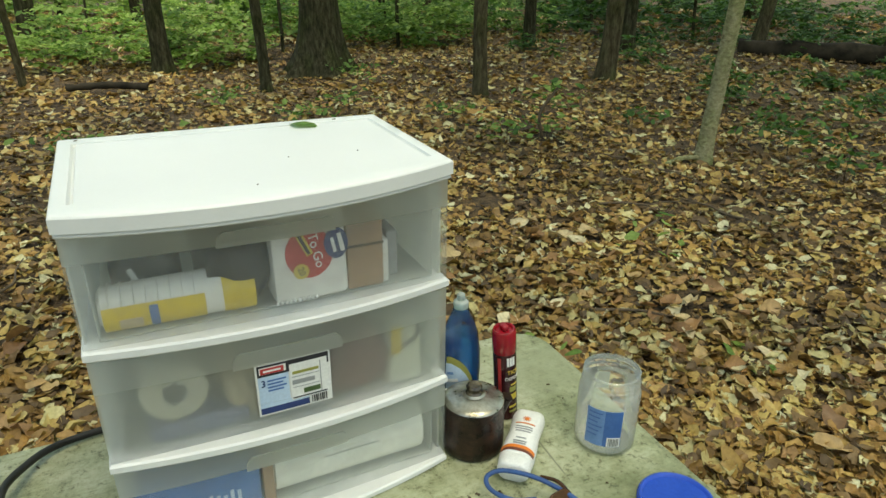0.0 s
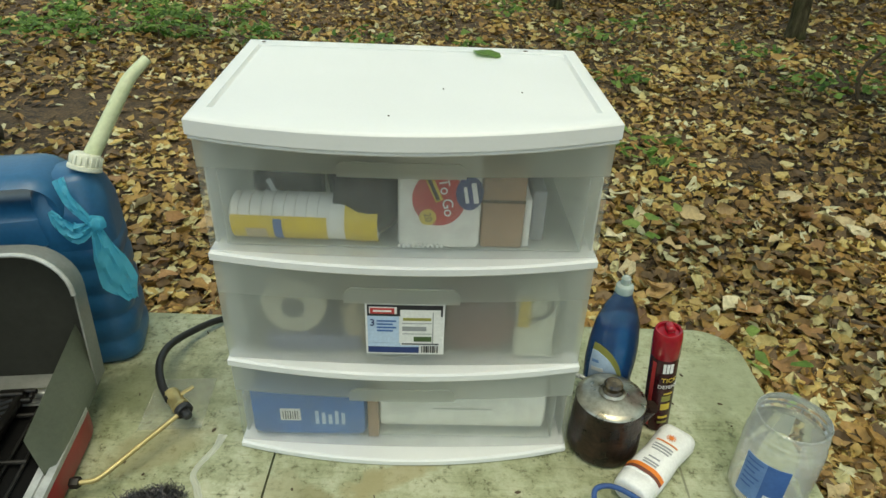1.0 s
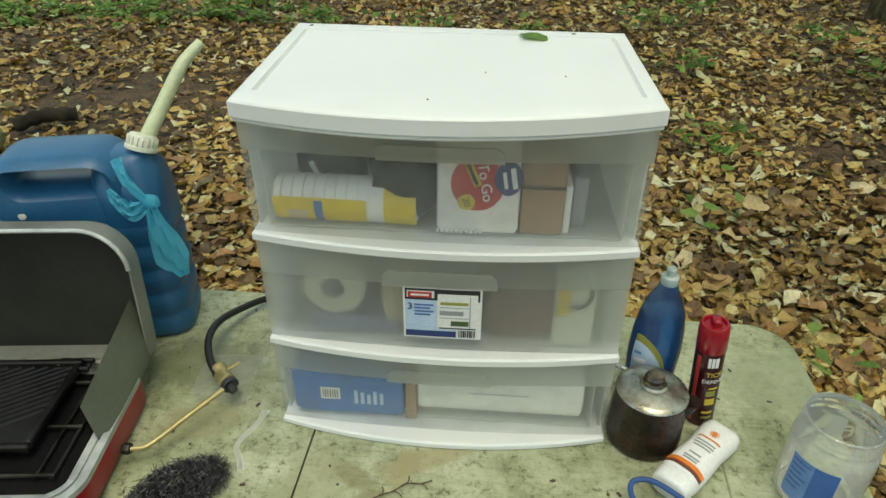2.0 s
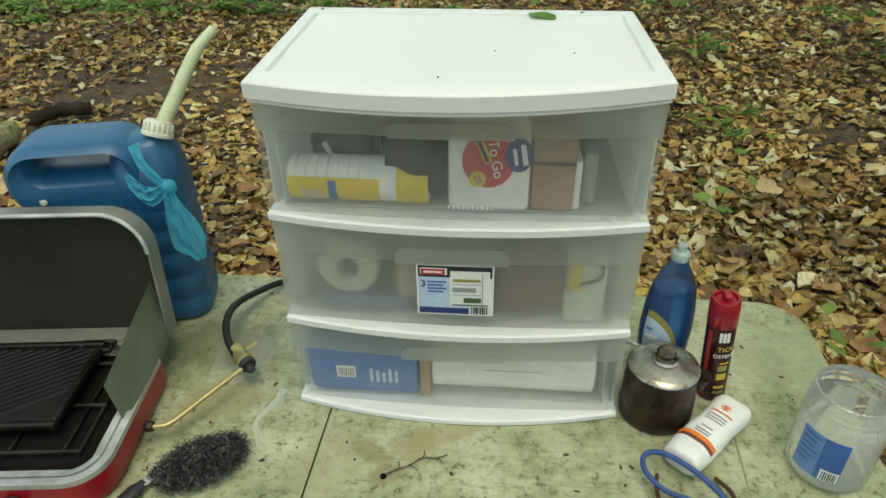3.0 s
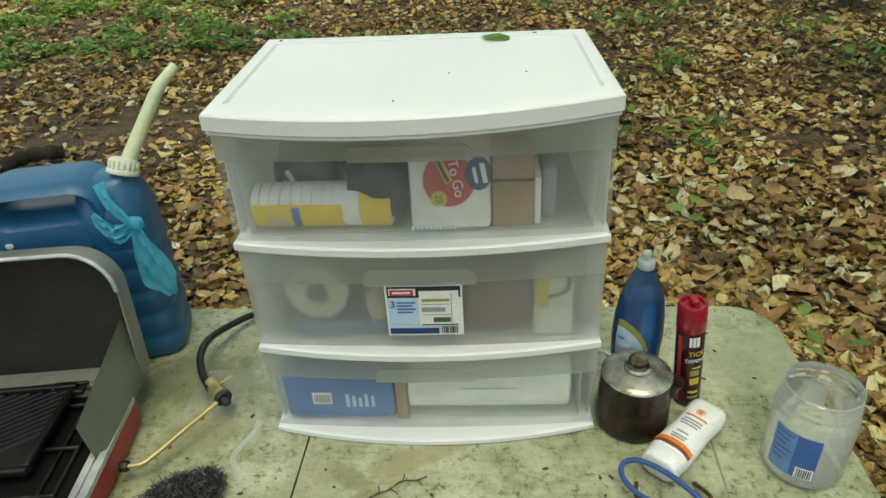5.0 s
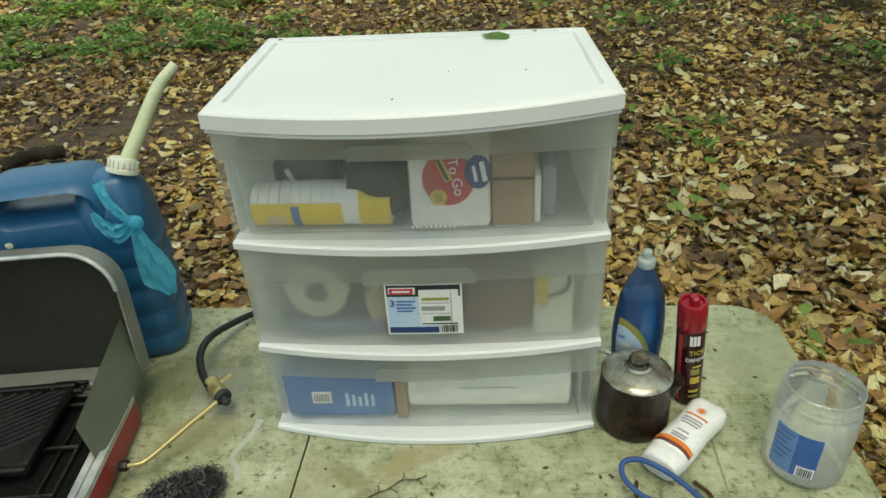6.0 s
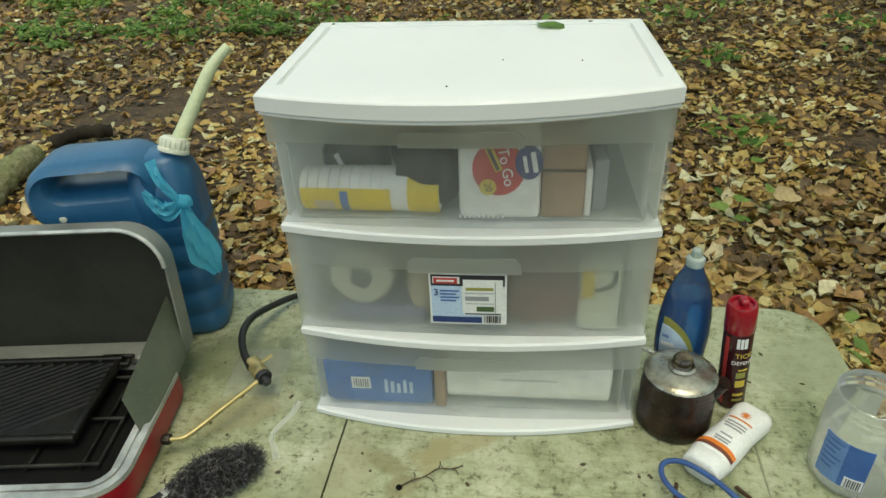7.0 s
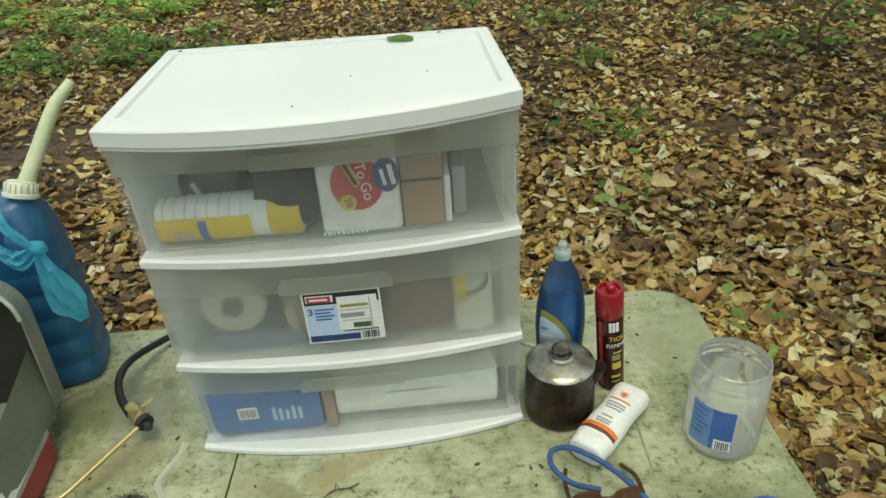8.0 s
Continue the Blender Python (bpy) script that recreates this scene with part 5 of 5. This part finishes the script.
part("label_rim", bent(oval_label(86, 0.115, 0.0), 0, 1, 0.03, 0.158, 0.0006, 12, 16), M_INK_OLIVE, soap, "olive rim of the label")
part("soap_label", bent(oval_label(78, 0.1, 0.0008), 0, 1, 0.03, 0.143, 0.0006, 12, 16), M_INK_SKY, soap, "pale blue printed label")
for z0, z1, k1, mm in ((0.118, 0.124, 0.6, M_INK_SLATE), (0.1, 0.108, 0.75, M_INK_WHITE), (0.07, 0.085, 0.8, M_INK_BLUE)):
    part("label_band", bent(oval_label(60, 0.1, 0.0014), 0.15, k1, z0, z1, 0.0005, 10, 2), mm, soap)

# ---- spray can ----
spray = thing("spray_can", pose(0.456, 0.084, TOP + 0.0015, 0, -4.5), "dark insect spray can with a red cap", "spray can")
part("can_body", lathe([(0.0215, 0.0), (0.0238, 0.002), (0.0238, 0.158), (0.0225, 0.163), (0.0225, 0.165)], 36), M_CANBLACK, spray)
part("can_cap", lathe([(0.0238, 0.162), (0.0248, 0.164), (0.0245, 0.2), (0.0235, 0.21), (0.0215, 0.214), (0.0185, 0.213), (0.0165, 0.208), (0.0, 0.206)], 36, False), M_REDCAP, spray, "glossy red spray cap")
part("nozzle", slab(0.014, 0.02, 0.014, 0.004, 0.004, 0.006, 0.204), M_REDCAP, spray)


def on_can(u, z, off=0.0):
    nn = Vector((math.cos(radians(u)), math.sin(radians(u)), 0))
    return nn * (0.0241 + off) + Vector((0, 0, z)), nn


for u0, u1, z0, z1, mm in ((251, 262, 0.136, 0.156, M_INK_WHITE), (265, 276, 0.136, 0.156, M_INK_WHITE), (279, 292, 0.136, 0.156, M_INK_WHITE), (262, 300, 0.072, 0.084, M_INK_OLIVE), (268, 306, 0.088, 0.091, M_INK_YELLOW), (262, 302, 0.052, 0.066, M_INK_YELLOW), (258, 300, 0.032, 0.037, M_INK_YELLOW), (258, 300, 0.02, 0.025, M_INK_OLIVE), (205, 222, 0.01, 0.155, M_INK_RED)):
    part("printed_bar", bent(on_can, u0, u1, z0, z1, 0.0005, 6, 1), mm, spray)


def curved_words(text, size, z, u, mat, parent):
    ob = words(text, size, Matrix.Identity(4), mat, parent)
    for v in ob.data.vertices:
        p, nn = on_can(u + math.degrees(v.co.x / 0.0241), z + v.co.y, 0.0004 + max(v.co.z, 0))
        v.co = p


curved_words("TICK", 0.013, 0.12, 284, M_INK_YELLOW, spray)
curved_words("DEFENSE", 0.0105, 0.105, 288, M_INK_WHITE, spray)

# ---- lotion bottle ----
lot = thing("lotion_bottle", look((0.36, -0.098, TOP + 0.0255), (0.483, 0.032, TOP + 0.0225)), "white sun lotion bottle lying on the table", "lotion bottle")
# local -z runs from the cap to the shoulder, local y is up
rows = [(0.0, 0.054, 0.036, 0.017), (-0.004, 0.06, 0.042, 0.02), (-0.028, 0.065, 0.046, 0.022), (-0.03, 0.063, 0.044, 0.021), (-0.032, 0.066, 0.047, 0.023), (-0.08, 0.064, 0.05, 0.0245), (-0.11, 0.06, 0.049, 0.024), (-0.14, 0.064, 0.047, 0.023), (-0.16, 0.066, 0.042, 0.02), (-0.172, 0.06, 0.034, 0.016), (-0.178, 0.046, 0.022, 0.01)]
part("lotion_body", loft(rows, 8), M_LOTION, lot, "", 60)


def on_lotion(x, z):
    return Vector((x, 0.0254 - 0.0165 * (abs(x) / 0.033) ** 3 - 0.02 * max(0.0, -z - 0.085) ** 1.2, z)), Vector((0, 1, 0))


for z0, z1, w, mm in ((-0.05, -0.041, 0.0315, M_INK_ORANGE), (-0.041, -0.034, 0.0315, M_MAROON)):
    part("stripe", bent(on_lotion, -w, w, z0, z1, 0.0008, 12, 1), mm, lot)
for k, (z, w) in enumerate(((-0.118, 0.019), (-0.107, 0.016), (-0.1, 0.017), (-0.093, 0.015), (-0.072, 0.01), (-0.062, 0.013), (-0.056, 0.012))):
    part("text_bar", bent(on_lotion, -w, w, z - 0.0014, z + 0.0014, 0.0008, 8, 1), M_INK_ORANGE if k == 0 else M_INK_GREY, lot)
emb = part("sun_emblem", moved(lathe([(0.0045, 0), (0.0045, 0.0012)], 18), pose(0, 0.0238, -0.134, -90)), M_INK_ORANGE, lot, "orange sun emblem")
for k in range(10):
    part("ray", moved(slab(0.0018, 0.003, 0.001, 0.0004, 0, 0.0068, 0), pose(0, 0.0238, -0.134, -90) @ pose(0, 0, 0, 0, 0, 36 * k)), M_INK_ORANGE, lot)

# ---- jar and its lid ----
jar = thing("clear_jar", pose(0.596, -0.066, TOP, 0, 0, 0), "empty clear plastic jar with a blue label", "jar")
JW = 0.895
jo = [(r * JW, z) for r, z in [(0.058, 0.0), (0.064, 0.004), (0.067, 0.012), (0.067, 0.118), (0.066, 0.126), (0.063, 0.132), (0.0605, 0.135), (0.0605, 0.138), (0.0635, 0.14), (0.0635, 0.143), (0.061, 0.145), (0.061, 0.15), (0.0625, 0.152), (0.061, 0.154), (0.061, 0.166), (0.0585, 0.167), (0.0585, 0.16)]]
part("jar_wall", lathe(jo, 48, False), M_JAR, jar, "cloudy clear plastic", 60)
part("jar_base", lathe([(0.057 * JW, 0.001), (0.057 * JW, 0.003)], 48), M_JAR, jar)


def on_jar(u, z):
    nn = Vector((math.cos(radians(u)), math.sin(radians(u)), 0))
    return nn * 0.0673 * JW + Vector((0, 0, z)), nn


def text_spot(u, z):
    p, nn = on_jar(u, z)
    return p + nn * 0.0006, nn


def bar_spot(u, z):
    p, nn = on_jar(u, z)
    return p + nn * 0.0012, nn


jl = part("jar_label", bent(on_jar, 192, 258, 0.026, 0.108, 0.0006, 14, 1), M_INK_BLUE, jar, "blue printed label")
part("label_panel", bent(text_spot, 192, 226, 0.026, 0.108, 0.0003, 8, 1), M_INK_SLATE, jl)
for k in range(6):
    part("text_bar", bent(bar_spot, 196, 222 - (k % 3) * 4, 0.099 - k * 0.01, 0.101 - k * 0.01, 0.0005, 5, 1), M_INK_BLUE, jl)
jb = part("barcode_patch", bent(text_spot, 233, 257, 0.027, 0.048, 0.0005, 6, 1), M_INK_WHITE, jar, "white barcode patch")
for k in range(7):
    part("barcode_bar", bent(bar_spot, 236 + k * 2.8, 237.2 + k * 2.8 + 0.4 * (k % 2), 0.029, 0.046, 0.0004, 2, 1), M_INK_BLACK, jb)
# A white patch stands in for a reflection on the far wall.
part("reflection_patch", bent(on_jar, 50, 92, 0.078, 0.118, 0.0006, 10, 1), M_PAPER, jar, "pale patch standing in for a reflection in the jar")

lid2 = thing("blue_jar_lid", pose(0.597, -0.268, TOP), "blue ribbed plastic screw lid lying on the table", "jar lid")
part("lid_disc", lathe([(0.064, 0.0), (0.0665, 0.002), (0.0665, 0.014), (0.065, 0.017), (0.062, 0.0175), (0.06, 0.016), (0.058, 0.012), (0.0, 0.0115)], 44, False), M_BLUELID, lid2)
part("lid_ribs", joined(*[slab(0.0025, 0.0025, 0.012, 0.0006, 0.0668 * math.cos(k * math.pi / 30), 0.0668 * math.sin(k * math.pi / 30), 0.002) for k in range(60)]), M_BLUELID, lid2)

# ---- corded item ----
tool = thing("corded_sunglasses", pose(0.368, -0.166, TOP), "brown sunglasses on a blue neck cord", "sunglasses")
part("cord", tube(smooth_path([(0.0, 0.0, 0.02), (-0.04, 0.015, 0.022), (-0.065, 0.045, 0.028), (-0.062, 0.07, 0.034), (-0.035, 0.07, 0.04), (0.0, 0.045, 0.04), (0.03, 0.015, 0.034), (0.06, -0.02, 0.02), (0.08, -0.05, 0.008)], 8), 0.0043, 12), M_CORD, tool, "blue braided cord")
for sx in (-0.028, 0.035):
    part("lens", moved(loft([(0, 0.048, 0.036, 0.015), (0.002, 0.05, 0.038, 0.016), (0.004, 0.048, 0.036, 0.015)]), pose(sx, -0.018, 0.018, 70, 0, 8)), M_AMBER, tool, "dark brown lens")
part("bridge", tube(smooth_path([(-0.008, -0.02, 0.026), (0.004, -0.024, 0.03), (0.014, -0.02, 0.026)], 4), 0.003, 8), M_AMBER, tool)
for sx in (-0.052, 0.06):
    part("arm", tube(smooth_path([(sx, -0.016, 0.022), (sx * 0.98, 0.02, 0.02), (sx * 0.8, 0.055, 0.006)], 4), 0.0035, 8), M_AMBER, tool)

# ---- scraps on the table ----
twig = thing("twig", pose(-0.072, -0.117, TOP + 0.003), "dry dark twig lying on the table", "twig")
part("stick", tube(smooth_path([(-0.03, -0.024, 0), (-0.012, -0.014, 0.003), (0.006, -0.004, 0.001), (0.026, 0.01, 0.004), (0.048, 0.014, 0.001), (0.066, 0.02, 0.003)], 4), [0.0016, 0.0013, 0.0015, 0.0012, 0.0018, 0.0013] + [0.0011, 0.0009, 0.0015] * 5, 7), M_TWIG, twig)
for bx, by, ex, ey in ((0.006, -0.004, 0.022, -0.014), (0.026, 0.01, 0.028, 0.026), (0.046, 0.014, 0.06, 0.004), (-0.01, -0.012, -0.012, 0.002)):
    part("side_twig", tube(smooth_path([(bx, by, 0.002), ((bx + ex) / 2 + 0.002, (by + ey) / 2, 0.004), (ex, ey, 0.002)], 3), 0.001, 6), M_TWIG, twig)
part("bud", moved(crumpled(0.01, 0.009, 0.007, 3, 2), pose(-0.032, -0.027, -0.003)), M_SOOTBLACK, twig, "dark round bud")


film = thing("clear_film_sheet", pose(-0.42, 0.11, TOP + 0.001, 0, 0, 4), "flat scrap of clear plastic film under the hose", "plastic film")
part("film_sheet", slab(0.11, 0.13, 0.0012, 0.0004), M_FILM, film)


rngs = np.random.default_rng(31)
for i in range(120):
    x, y = rngs.uniform(-0.5, 0.66), rngs.uniform(-0.3, 0.34)
    if math.hypot(x + 0.1, y + 0.13) < 0.05 or (-0.3 < x < 0.42 and y > -0.06) or x > 0.5 and abs(y + 0.06) < 0.1:
        continue
    c = thing("bark_crumb", pose(x, y, TOP, 0, 0, rngs.uniform(0, 360)), "dark crumb of forest debris on the table", "debris", "crumbs on the table")
    part("crumb_body", crumpled(rngs.uniform(0.002, 0.012), rngs.uniform(0.002, 0.006), 0.003, 60 + i, 1), M_TWIG, c)


# ---- sticks on the forest floor ----
rng_st = np.random.default_rng(91)
for i in range(26):
    if i % 2:
        x, y = rng_st.uniform(0.9, 4.5), rng_st.uniform(1.0, 6.5)
    else:
        x, y = rng_st.uniform(-3.6, 0.8), rng_st.uniform(1.2, 7.0)
    ln = rng_st.uniform(0.2, 0.75)
    st = thing("fallen_stick", pose(x, y, float(ground_z(x, y)) + 0.035, 0, 0, rng_st.uniform(0, 360)), "thin dry brown stick lying on fallen leaves", "stick", "sticks on the forest floor")
    bends = [(ln * (k / 4 - 0.5), rng_st.normal(0, 0.025), rng_st.uniform(0.0, 0.02)) for k in range(5)]
    path = smooth_path(bends, 4)
    part("bark", tube(path, [0.008 * (1.2 - 0.8 * k / (len(path) - 1)) for k in range(len(path))], 7), M_TWIG, st)


# ---- single fallen leaves round the table ----
def loose_leaves(count):
    rng = np.random.default_rng(55)
    shapes = []
    for k in range(8):
        ob = leaf_mesh("fallen_leaf", np.zeros((1, 3)), np.array([0.1]), 0.15, rng, M_LEAF, ground, 0.6, 0.68)
        shapes.append(ob)
    for i in range(count):
        if i % 3:
            x, y = rng.uniform(0.75, 2.6), rng.uniform(-0.3, 2.6)
        else:
            x, y = rng.uniform(-2.6, -0.5), rng.uniform(0.6, 2.6)
        ob = shapes[i] if i < 8 else new("fallen_leaf", shapes[i % 8].data)
        ob.parent = ground
        ob.matrix_world = pose(x, y, float(ground_z(x, y)) + 0.04, rng.normal(0, 14), rng.normal(0, 14), rng.uniform(0, 360)) @ Matrix.Scale(rng.uniform(0.7, 1.3), 4)


loose_leaves(240)
